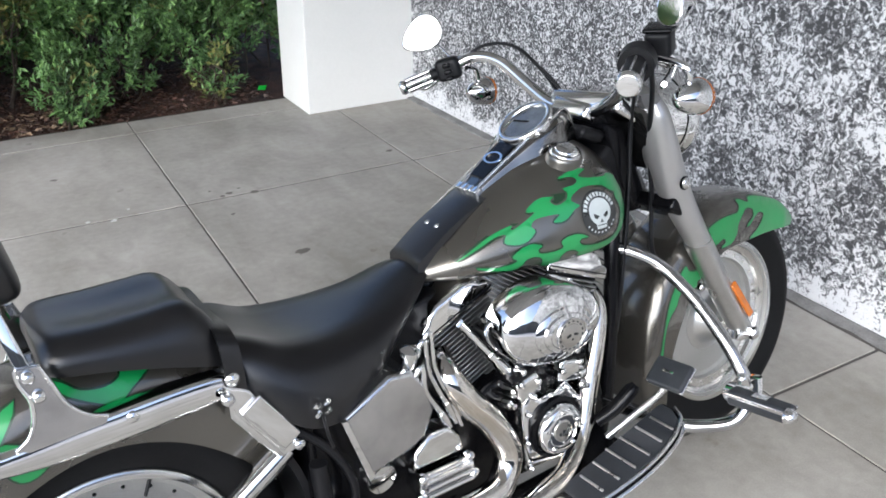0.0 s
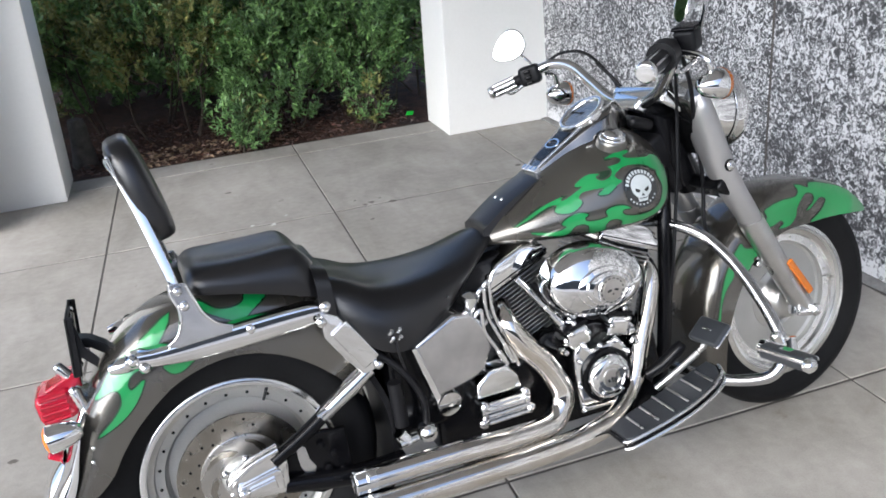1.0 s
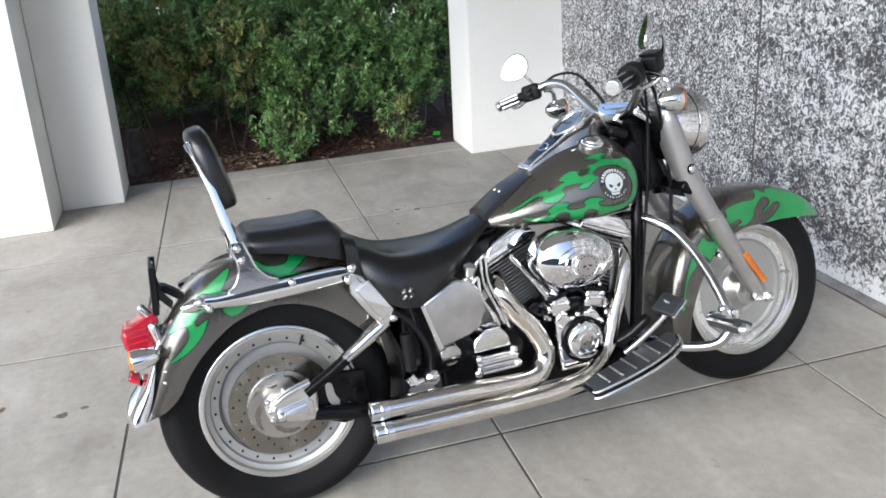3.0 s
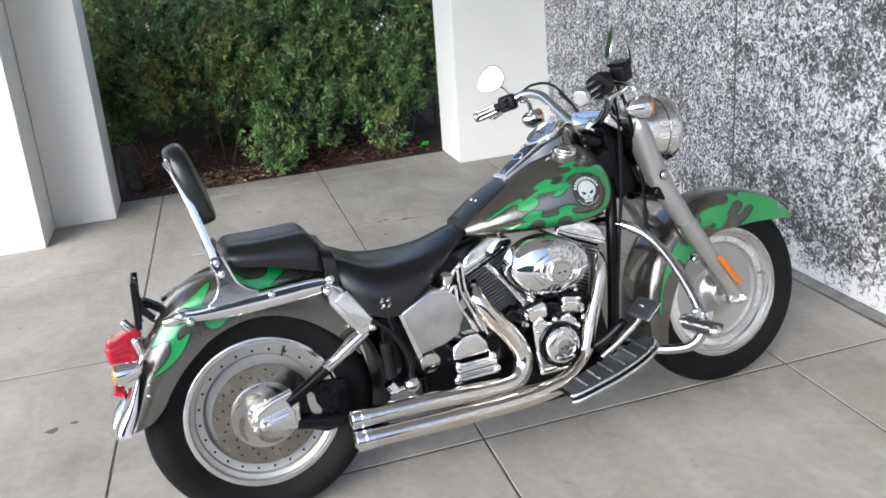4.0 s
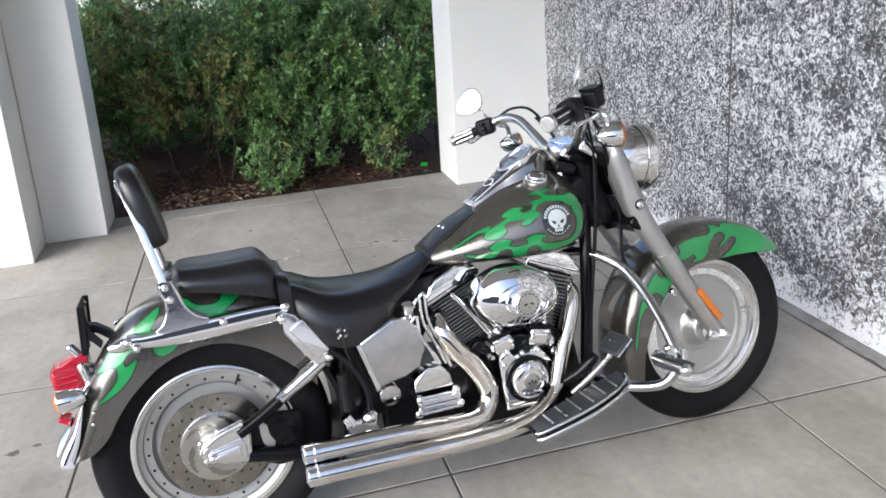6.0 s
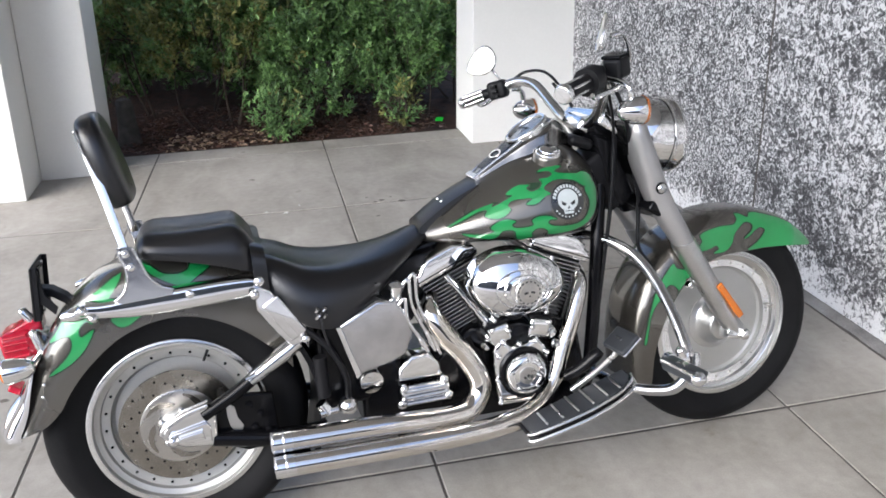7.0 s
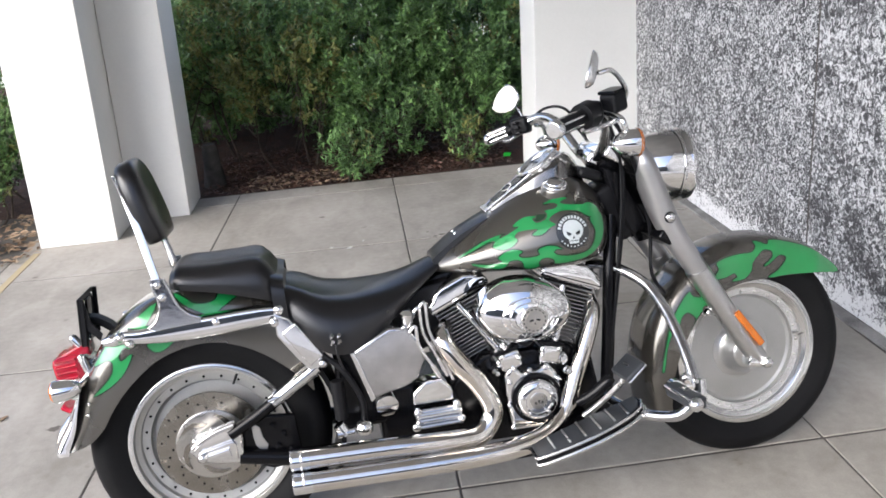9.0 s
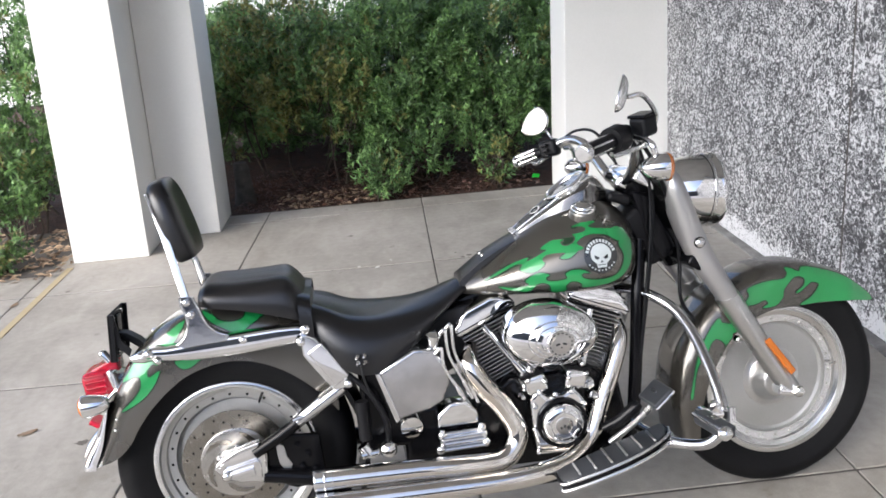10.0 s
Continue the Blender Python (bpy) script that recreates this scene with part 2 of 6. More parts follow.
def trowelled_material(name, low, high):
    """Old trowelled concrete: broad damp tones, trowel smears, small spots and pits."""
    m, nt, b = node_material(name)
    L, N = nt.links.new, nt.nodes.new
    co, info = N("ShaderNodeTexCoord"), N("ShaderNodeObjectInfo")

    def noise_at(scale, detail, twist, stretch=None):
        q = N("ShaderNodeTexNoise")
        q.inputs["Scale"].default_value, q.inputs["Detail"].default_value, q.inputs["Distortion"].default_value = scale, detail, twist
        if stretch:
            mp = N("ShaderNodeMapping")
            mp.inputs["Scale"].default_value, mp.inputs["Rotation"].default_value = stretch, (0, 0, 0.6)
            L(co.outputs["Object"], mp.inputs[0])
            L(mp.outputs[0], q.inputs["Vector"])
        else:
            L(co.outputs["Object"], q.inputs["Vector"])
        return q.outputs["Fac"]

    total = None
    for value, weight in ((noise_at(1.3, 4, 0.8), 0.9), (noise_at(5.5, 5, 1.2, (1.0, 0.45, 1.0)), 0.75), (noise_at(28, 4, 0.3), 0.45), (noise_at(190, 2, 0.0), 0.35), (info.outputs["Random"], 0.05)):
        a = N("ShaderNodeMath")
        a.operation = "MULTIPLY_ADD"
        L(value, a.inputs[0])
        a.inputs[1].default_value, a.inputs[2].default_value = weight, -0.5 * weight
        if total is not None:
            c = N("ShaderNodeMath")
            c.operation = "ADD"
            L(total, c.inputs[0])
            L(a.outputs[0], c.inputs[1])
            total = c.outputs[0]
        else:
            total = a.outputs[0]
    ramp = N("ShaderNodeValToRGB")
    e = ramp.color_ramp.elements
    shift = N("ShaderNodeMath")
    shift.operation = "ADD"
    L(total, shift.inputs[0])
    shift.inputs[1].default_value = 0.5
    e[0].position, e[0].color = 0.18, (*low, 1)
    e[1].position, e[1].color = 0.82, (*high, 1)
    L(shift.outputs[0], ramp.inputs[0])
    # small dark spots
    spots, cut, mix = N("ShaderNodeTexNoise"), N("ShaderNodeMapRange"), N("ShaderNodeMix")
    spots.inputs["Scale"].default_value, spots.inputs["Detail"].default_value = 13.0, 3
    L(co.outputs["Object"], spots.inputs["Vector"])
    cut.inputs["From Min"].default_value, cut.inputs["From Max"].default_value = 0.69, 0.76
    cut.inputs["To Max"].default_value = 0.45
    L(spots.outputs["Fac"], cut.inputs["Value"])
    mix.data_type = "RGBA"
    L(cut.outputs[0], mix.inputs["Factor"])
    L(ramp.outputs[0], mix.inputs["A"])
    mix.inputs["B"].default_value = (0.13, 0.105, 0.085, 1)
    L(mix.outputs["Result"], b.inputs["Base Color"])
    rr = N("ShaderNodeMapRange")
    rr.inputs["To Min"].default_value, rr.inputs["To Max"].default_value = 0.58, 0.84
    L(shift.outputs[0], rr.inputs["Value"])
    L(rr.outputs[0], b.inputs["Roughness"])
    bp = N("ShaderNodeBump")
    bp.inputs["Strength"].default_value, bp.inputs["Distance"].default_value = 0.12, 0.002
    L(total, bp.inputs["Height"])
    L(bp.outputs[0], b.inputs["Normal"])
    return m


slab_mat = trowelled_material("trowelled_concrete", (0.222, 0.207, 0.180), (0.395, 0.376, 0.342))


def leaf_material(name, dark, light):
    m, nt, b = node_material(name)
    L, N = nt.links.new, nt.nodes.new
    g, ramp = N("ShaderNodeNewGeometry"), N("ShaderNodeValToRGB")
    e = ramp.color_ramp.elements
    e[0].color, e[1].color = (*dark, 1), (*light, 1)
    co, clump, mix = N("ShaderNodeTexCoord"), N("ShaderNodeTexNoise"), N("ShaderNodeMath")
    clump.inputs["Scale"].default_value, clump.inputs["Detail"].default_value = 5.5, 2
    mix.operation = "MULTIPLY_ADD"
    L(co.outputs["Object"], clump.inputs["Vector"])
    L(g.outputs["Random Per Island"], mix.inputs[0])
    mix.inputs[1].default_value = 0.6
    sub = N("ShaderNodeMapRange")
    sub.inputs["From Min"].default_value, sub.inputs["From Max"].default_value = 0.35, 0.75
    sub.inputs["To Max"].default_value = 0.55
    L(clump.outputs["Fac"], sub.inputs["Value"])
    L(sub.outputs[0], mix.inputs[2])
    L(mix.outputs[0], ramp.inputs[0])
    L(ramp.outputs[0], b.inputs["Base Color"])
    b.inputs["Roughness"].default_value = 0.42
    return m


aggregate = speckle_material("worn_aggregate", 43.0, 1.3, 0.46, -0.008, 0.14)
aggregate_dark = speckle_material("dark_aggregate", 41.0, 2.0, 0.20, -0.022, 0.105)
leaf_mat = leaf_material("evergreen_leaves", (0.023, 0.058, 0.019), (0.205, 0.365, 0.105))
leaf_pale = leaf_material("yellowing_leaves", (0.060, 0.090, 0.02), (0.30, 0.29, 0.085))
litter_mat = leaf_material("dry_fallen_leaves", (0.10, 0.055, 0.032), (0.46, 0.34, 0.22))
# red-brown litter, much darker than the tan leaves
red_litter = leaf_material("dark_red_brown_leaves", (0.022, 0.010, 0.007), (0.13, 0.060, 0.038))

# ---- setting ----
WALL_X, BED_Y, ROOF_Z, ASKEW = 2.74, 5.16, 3.3, -0.112
FALL = 0.03  # the paving falls by this much against the plumb walls


def structure(name, bm, material, label, category, sharp=30):
    ob = new(name, mesh_of(name, bm, material, sharp))
    return tagged(ob, label, category, "", "structure")


def slab_floor():
    base = structure("floor", box((-1.85, 1.6, -0.1435), (9.2, 7.15, 0.28), 0), joint_mat, "grey concrete paving with straight joints between its slabs", "floor")
    xs = [1.04 + 1.152 * k for k in range(-6, 3)]
    ys = [1.487 + 1.145 * k for k in range(-3, 5)]
    xs[-1], ys[-1] = WALL_X - 0.05, BED_Y
    for x0, x1 in zip(xs, xs[1:]):
        for y0, y1 in zip(ys, ys[1:]):
            if y1 > 4.2 and x1 < -1.1:
                y1 = min(y1, 4.14)
                if y1 - y0 < 0.05:
                    continue
            bm = box(((x0 + x1) / 2, (y0 + y1) / 2, -0.02), (x1 - x0 - 0.0064, y1 - y0 - 0.0105, 0.04), 0.004)
            # one joint runs slightly askew towards the bed
            for v in bm.verts:
                if min(abs(v.co.x - xa) for xa in (x0, x1)) < 0.02 and abs(v.co.x - ASKEW) < 0.02:
                    v.co.x += 0.0305 * (max(0.3, v.co.y) - 2.85)
            # the cross joints swing slightly towards the bed
            for v in bm.verts:
                v.co.y += 0.035 * max(0.0, 0.6 - v.co.x) * min(1.0, max(0.0, v.co.y - 1.6)) * min(1.0, max(0.0, 5.0 - v.co.y))
            part("slab", bm, slab_mat, base)
    rng = random.Random(5)
    for x, y, r, mt in ((1.324, 3.077, 0.030, stain_mat), (1.244, 3.811, 0.016, stain_mat), (2.142, 3.956, 0.018, stain_mat), (1.191, 3.575, 0.012, stain_mat), (0.553, 4.393, 0.014, stain_mat), (1.206, 3.793, 0.012, stain_mat),
                        (1.35, 3.77, 0.020, stain_mat), (1.171, 3.88, 0.010, stain_mat), (1.30, 3.85, 0.009, stain_mat), (-0.372, 2.162, 0.022, stain_mat), (-0.30, 2.19, 0.014, stain_mat), (0.722, 3.763, 0.016, fleck_mat), (0.62, 3.80, 0.010, fleck_mat), (0.80, 3.86, 0.008, fleck_mat), (-1.024, 3.869, 0.014, stain_mat)):
        bm = bmesh.new()
        bm.faces.new([bm.verts.new((x + r * rng.uniform(0.6, 1.5) * math.cos(a), y + r * rng.uniform(0.5, 1.1) * math.sin(a), 0.0012)) for a in np.linspace(0, 2 * math.pi, 14, endpoint=False)])
        part("stain", bm, mt, base)


structure("ground", box((0, 30, -0.22), (400, 400, 0.2), 0), mulch_mat, "brown earth that reaches the horizon", "ground")


def plumb(bm):
    """The wall stands plumb over falling paving, and runs slightly out of line with the joints."""
    for v in bm.verts:
        v.co.x -= 0.013 * (v.co.y - 2.6)
        v.co.y += FALL * v.co.z
    return bm


def aggregate_wall():
    wall = structure("wall_east", plumb(box((WALL_X + 0.23, -2.2, ROOF_Z / 2), (0.3, 14.8, ROOF_Z), 0)), joint_mat, "grey and white rough aggregate concrete wall", "wall")
    ys = [-9.5, -8.565, -6.33, -4.095, -1.86, 0.375, 2.610, 4.845]
    for a, b in zip(ys, ys[1:]):
        part("panel", plumb(box((WALL_X + 0.05, (a + b) / 2, ROOF_Z / 2 - 0.012), (0.1, b - a - 0.016, ROOF_Z - 0.04), 0.004)), aggregate_dark if a > 2 else aggregate, wall)
    for y in ys[1:-1]:
        part("joint_filler", plumb(box((WALL_X + 0.045, y, ROOF_Z / 2), (0.082, 0.0155, ROOF_Z - 0.05), 0)), joint_mat, wall)
    rings = []
    for k in range(281):
        y = -9.2 + 0.05 * k
        e = 0.010 * noise.noise((y * 7.0, 0.3, 0)) + 0.006 * noise.noise((y * 23.0, 1.3, 0))
        h = 0.010 + 0.004 * noise.noise((y * 11.0, 2.3, 0))
        rings.append([(WALL_X - 0.052 + e, y, -0.01), (WALL_X - 0.048 + e, y, h * 0.7), (WALL_X - 0.030, y, h), (WALL_X - 0.002, y, h), (WALL_X - 0.002, y, -0.01)])
    structure("trim", plumb(skin(rings)), kerb_mat, "narrow grey kerb strip along the wall foot", "trim")


def pier(name, x0, x1, y0, y1):
    bm = box(((x0 + x1) / 2, (y0 + y1) / 2, ROOF_Z / 2), (x1 - x0, y1 - y0, ROOF_Z), 0.006)
    for v in bm.verts:
        v.co.x += FALL * v.co.z
        v.co.y += FALL * v.co.z
    return structure(name, bm, white_paint, "white painted masonry pier beside the planting bed", "pillar")


aggregate_wall()
structure("wall_north", box((0.0, 14.0, 2.0), (22.0, 0.3, 4.2), 0.01), white_paint, "pale building wall far behind the hedge", "wall")
# pale ground added out of view; it bounces light and brightens the chrome
structure("pavement", box((-3.6, -4.24, -0.022), (12.6, 4.47, 0.04), 0.004), pale_paving, "unseen pale grey paving added to bounce light into the chrome", "pavement")
# added out of view as a dark horizon band for the chrome to mirror
structure("unseen_wall_south", box((-3.6, -6.6, 1.1), (13.0, 0.25, 2.2), 0.01), stucco_mat, "unseen dark grey wall added for the chrome to reflect", "wall")
pier("pillar_1", 2.006, 2.708, 4.750, 5.20)
structure("ceiling", box((0.40, 2.1, ROOF_Z + 0.14), (5.0, 6.2, 0.2), 0.01), soffit_mat, "grey concrete canopy soffit over the parking bay", "ceiling")
pier("pillar_2", -1.163, -0.699, 4.385, 5.20)
pier("pillar_3", -0.697, -0.327, 4.767, 5.20)
structure("trim", box((-1.155, 3.1, 0.0015), (0.04, 2.4, 0.003), 0), yellow_mat, "faint worn yellow line painted on the paving", "painted line")


def bed_surface():
    n, m = 110, 40
    rows = []
    for j in range(m + 1):
        y = 4.10 + 5.4 * j / m
        rows.append([(-6 + 8.6 * i / n, y, -0.035 + 0.05 * min(1, max(0, (y - 5.1) / 0.7)) + 0.03 * noise.noise((i * 0.31, j * 0.43, 2.0))) for i in range(n + 1)])
    return structure("soil_bed", skin(rows, False, False), mulch_mat, "planting bed of dark soil under dry leaf litter", "soil")


bed_surface()


# ---- planting ----
def leaves_mesh(name, pos, size, material, flat=0.0, seed=1, along=None):
    """Many small folded leaves at the given places."""
    rng = np.random.default_rng(seed)
    n = len(pos)
    d = rng.normal(size=(n, 3))
    d[:, 2] = d[:, 2] * (1 - flat) * 0.8 + 0.25 * (1 - flat)
    if along is not None:
        d = d / np.linalg.norm(d, axis=1)[:, None] * 0.9 + along * 0.75
    d /= np.linalg.norm(d, axis=1)[:, None]
    up = rng.normal(size=(n, 3)) * 0.5 + np.array((0, -0.35, 1.0))
    s = np.cross(d, up)
    s /= np.linalg.norm(s, axis=1)[:, None] + 1e-9
    nrm = np.cross(s, d)
    ln = (size * rng.uniform(0.7, 1.3, n))[:, None]
    wd = ln * rng.uniform(0.17, 0.24, n)[:, None]
    base = pos
    mid = pos + d * ln * 0.5 - nrm * ln * 0.04
    tip = pos + d * ln - nrm * ln * 0.12
    a, b = mid + s * wd + nrm * wd * 0.35, mid - s * wd + nrm * wd * 0.35
    v = np.stack((base, a, mid, b, tip), 1).reshape(-1, 3)
    k = np.arange(n)[:, None] * 5
    f = np.concatenate((k + (0, 2, 1), k + (0, 3, 2), k + (1, 2, 4), k + (2, 3, 4)))
    me = bpy.data.meshes.new(name)
    me.from_pydata(v.tolist(), [], f.tolist())
    me.materials.append(material)
    return me


def shrub(x, y, rx, ry, h, low, count, seed, pale=0.06):
    """A dense evergreen shrub: stems from the soil, twigs, and clumps of leaves with gaps."""
    rng = np.random.default_rng(seed)
    e = thing("shrub", "dense evergreen shrub with small glossy green leaves in a soil bed", "shrub", pose(x, y, 0), "hedge shrubs")
    centres = []
    for _ in range(count):
        for _ in range(50):
            p = rng.uniform(-1, 1, 3)
            r = np.linalg.norm(p)
            lump = 0.84 + 0.5 * noise.noise((p[0] * 2.2 + seed, p[1] * 2.2, p[2] * 2.2))
            if 0.45 < r < lump and rng.random() < r ** 1.5:
                break
        centres.append((p[0] * rx, p[1] * ry, low + (h - low) * (p[2] * 0.5 + 0.5)))
    centres = np.array(centres)
    twigs = []
    for i in range(4):
        a = rng.uniform(0, 6.28)
        foot = np.array((0.3 * rx * math.cos(a), 0.3 * ry * math.sin(a), -0.04))
        end = centres[rng.integers(len(centres))]
        m1 = foot * 0.6 + end * 0.4 + rng.normal(size=3) * 0.05
        part("stem", tube([foot, m1, end], [0.010, 0.007, 0.003], 6, 4), bark_mat, e)
    for i in range(30):
        end = centres[rng.integers(len(centres))]
        st = end * np.array((0.55, 0.55, 0.75)) + rng.normal(size=3) * 0.05
        twigs.append(tube([st, (st + end) / 2 + rng.normal(size=3) * 0.03, end], [0.005, 0.004, 0.0015], 5, 3))
    n = len(centres)
    out = centres / np.array((rx, ry, 1.0))
    out[:, 2] = 0
    out /= np.linalg.norm(out, axis=1)[:, None] + 1e-6
    shoot = out * 0.55 + np.array((0, -0.1, 0.75)) + rng.normal(size=(n, 3)) * 0.35
    shoot /= np.linalg.norm(shoot, axis=1)[:, None]
    length = rng.uniform(0.10, 0.24, n)
    for i in range(0, n, 5):
        a = centres[i] - shoot[i] * length[i] * 0.4
        twigs.append(tube([a, centres[i], centres[i] + shoot[i] * length[i]], [0.003, 0.0024, 0.001], 4, 2))
    part("twig_mass", joined(*twigs), bark_mat, e)["kind"] = "stuff"
    per = 34
    t = rng.uniform(0, 1, (n, per, 1))
    pos = (centres[:, None] + shoot[:, None] * length[:, None, None] * t + rng.normal(size=(n, per, 3)) * 0.016).reshape(-1, 3)
    along = np.repeat(shoot, per, 0)
    cut = np.repeat(rng.random(n) < pale, per)
    for nm, sel, mt in (("foliage", ~cut, leaf_mat), ("pale_foliage", cut, leaf_pale)):
        if not sel.any():
            continue
        ob = new(nm, leaves_mesh(nm, pos[sel], 0.044, mt, 0.0, seed, along[sel]))
        ob.parent = e
        ob["kind"] = "stuff"
    return e


def litter(x0, x1, y0, y1, n, seed, size, material, label):
    rng = np.random.default_rng(seed)
    pos = np.stack((rng.uniform(x0, x1, n), rng.uniform(y0, y1, n), rng.uniform(-0.005, 0.025, n)), 1)
    pos[:, 2] += 0.02 * (pos[:, 1] - y0).clip(0, 1)
    ob = new("leaf_litter", leaves_mesh("leaf_litter", pos, size, material, 0.85, seed))
    return tagged(ob, label, "leaf litter", "", "stuff")


shrub(0.95, 6.00, 0.82, 0.62, 1.38, 0.26, 820, 3, 0.07)
shrub(0.05, 6.20, 0.78, 0.64, 1.39, 0.50, 640, 4, 0.32)
shrub(1.75, 6.02, 0.72, 0.62, 1.42, 0.24, 680, 5, 0.05)
shrub(1.05, 5.60, 0.46, 0.26, 0.80, 0.02, 120, 7, 0.08)
shrub(1.62, 5.56, 0.34, 0.24, 0.72, 0.04, 80, 15, 0.05)
shrub(0.36, 5.70, 0.52, 0.24, 0.98, 0.34, 170, 16, 0.6)
shrub(0.76, 5.24, 0.14, 0.13, 0.27, -0.02, 34, 6, 0.05)
shrub(1.60, 5.30, 0.10, 0.10, 0.26, 0.00, 14, 17, 0.05)
shrub(2.30, 5.95, 0.50, 0.45, 1.40, 0.02, 380, 23, 0.04)
shrub(-1.75, 5.45, 0.70, 0.75, 1.6, 0.02, 620, 8, 0.10)
shrub(-2.95, 5.6, 0.85, 0.8, 1.65, 0.05, 500, 9, 0.10)
shrub(-0.75, 6.7, 0.75, 0.6, 1.38, 0.20, 480, 10, 0.05)
shrub(0.3, 7.1, 0.9, 0.6, 1.32, -0.20, 620, 11, 0.04)
shrub(1.7, 7.1, 0.9, 0.6, 1.36, -0.20, 620, 12, 0.04)
shrub(-0.55, 7.25, 0.8, 0.5, 1.32, -0.20, 480, 13, 0.03)
shrub(0.9, 7.95, 1.0, 0.5, 1.30, -0.25, 460, 24, 0.03)
shrub(-0.5, 8.05, 1.0, 0.5, 1.30, -0.25, 460, 25, 0.03)
shrub(-1.72, 4.92, 0.30, 0.22, 0.75, 0.10, 120, 18, 0.12)
shrub(-1.66, 4.33, 0.17, 0.13, 0.16, -0.03, 40, 19, 0.10)
litter(-4.0, -1.17, 4.12, 5.1, 1500, 21, 0.055, litter_mat, "dry tan fallen leaves lying on the soil bed")
litter(0.0, 0.75, 5.17, 5.55, 260, 26, 0.045, litter_mat, "dry tan fallen leaves scattered before the hedge")
litter(-0.3, 1.95, 5.17, 6.3, 2600, 22, 0.036, red_litter, "dark red-brown leaf litter under the hedge")


def stump():
    rings = []
    for z, r in spline([(-0.03, 0.085), (0.05, 0.072), (0.16, 0.062), (0.26, 0.056), (0.31, 0.046)], 4):
        rings.append([(r * (1 + 0.16 * math.sin(3 * a + 6 * z)) * math.cos(a), r * (1 + 0.12 * math.cos(4 * a)) * math.sin(a), z) for a in np.linspace(0, 2 * math.pi, 18, endpoint=False)])
    ob = new("stump", mesh_of("stump", skin(rings), stump_mat))
    ob.matrix_world = pose(-0.27, 5.50, 0)
    return tagged(ob, "dark grey weathered stump standing in the soil bed", "stump")


stump()
for x, y, turn in ((-0.615, 2.275, 30), (-1.258, 3.728, 80)):
    rings = [[(u, -w, 0.002 + 0.006 * abs(u) / 0.04), (u, 0, 0.003), (u, w, 0.002 + 0.008 * abs(u) / 0.04)] for u, w in ((-0.036, 0.002), (-0.015, 0.013), (0.01, 0.014), (0.036, 0.002))]
    leaf = new("fallen_leaf", mesh_of("fallen_leaf", skin(rings, False, False), litter_mat))
    leaf.matrix_world = pose(x, y, 0.001, 0, 0, turn)
    tagged(leaf, "dry brown leaf lying on the concrete paving", "leaf", "fallen leaves")
scrap = new("plastic_scrap", mesh_of("plastic_scrap", box((0, 0, 0), (0.055, 0.006, 0.032), 0.001), scrap_mat))
scrap.matrix_world = pose(1.905, 5.30, 0.045, 20, 8, 12)
tagged(scrap, "small bright green plastic scrap on the soil bed", "litter")


# ---- motorcycle ----
# In the machine's own frame x points ahead, y to its left side, z up; it leans on its side stand.
BIKE = pose(0.327, 1.405, 0.0, -8.0, 0.0, 4.0)
REAR, FRONT, STEER = (0.045, 0.0, 0.325), (1.614, 0.0, 0.320), 3.0
bike = thing("motorcycle", "pewter and chrome cruiser motorcycle with green flames, leaning on its stand", "motorcycle", BIKE)
turn_pivot = Matrix.Translation((1.30, 0, 0.80))
LEGS = Matrix.Translation((-0.012, 0, 0))
FORK = turn_pivot @ Matrix.Rotation(radians(STEER), 4, Vector((-math.sin(radians(31.5)), 0, math.cos(radians(31.5))))) @ turn_pivot.inverted()


def wheel_tyre(at, radius, half, rim):
    """A tyre's rounded outline, turned round the axle."""
    prof = [(rim - 0.006, -half * 0.62), (rim + 0.012, -half * 0.80), (rim + 0.045, -half * 0.99), (radius - 0.040, -half), (radius - 0.022, -half * 0.88),
            (radius - 0.008, -half * 0.62), (radius - 0.001, -half * 0.3), (radius, 0)]
    prof = [(float(q[0]), float(q[1])) for q in spline(prof, 3)]
    prof = prof + [(r, -h) for r, h in prof[-2::-1]]
    bm = lathe(prof, n=72)
    for f in [f for f in bm.faces if len(f.verts) > 4]:
        bm.faces.remove(f)
    bm.transform(Matrix.Translation(at) @ axis_turn((0, -1, 0)))
    return bm


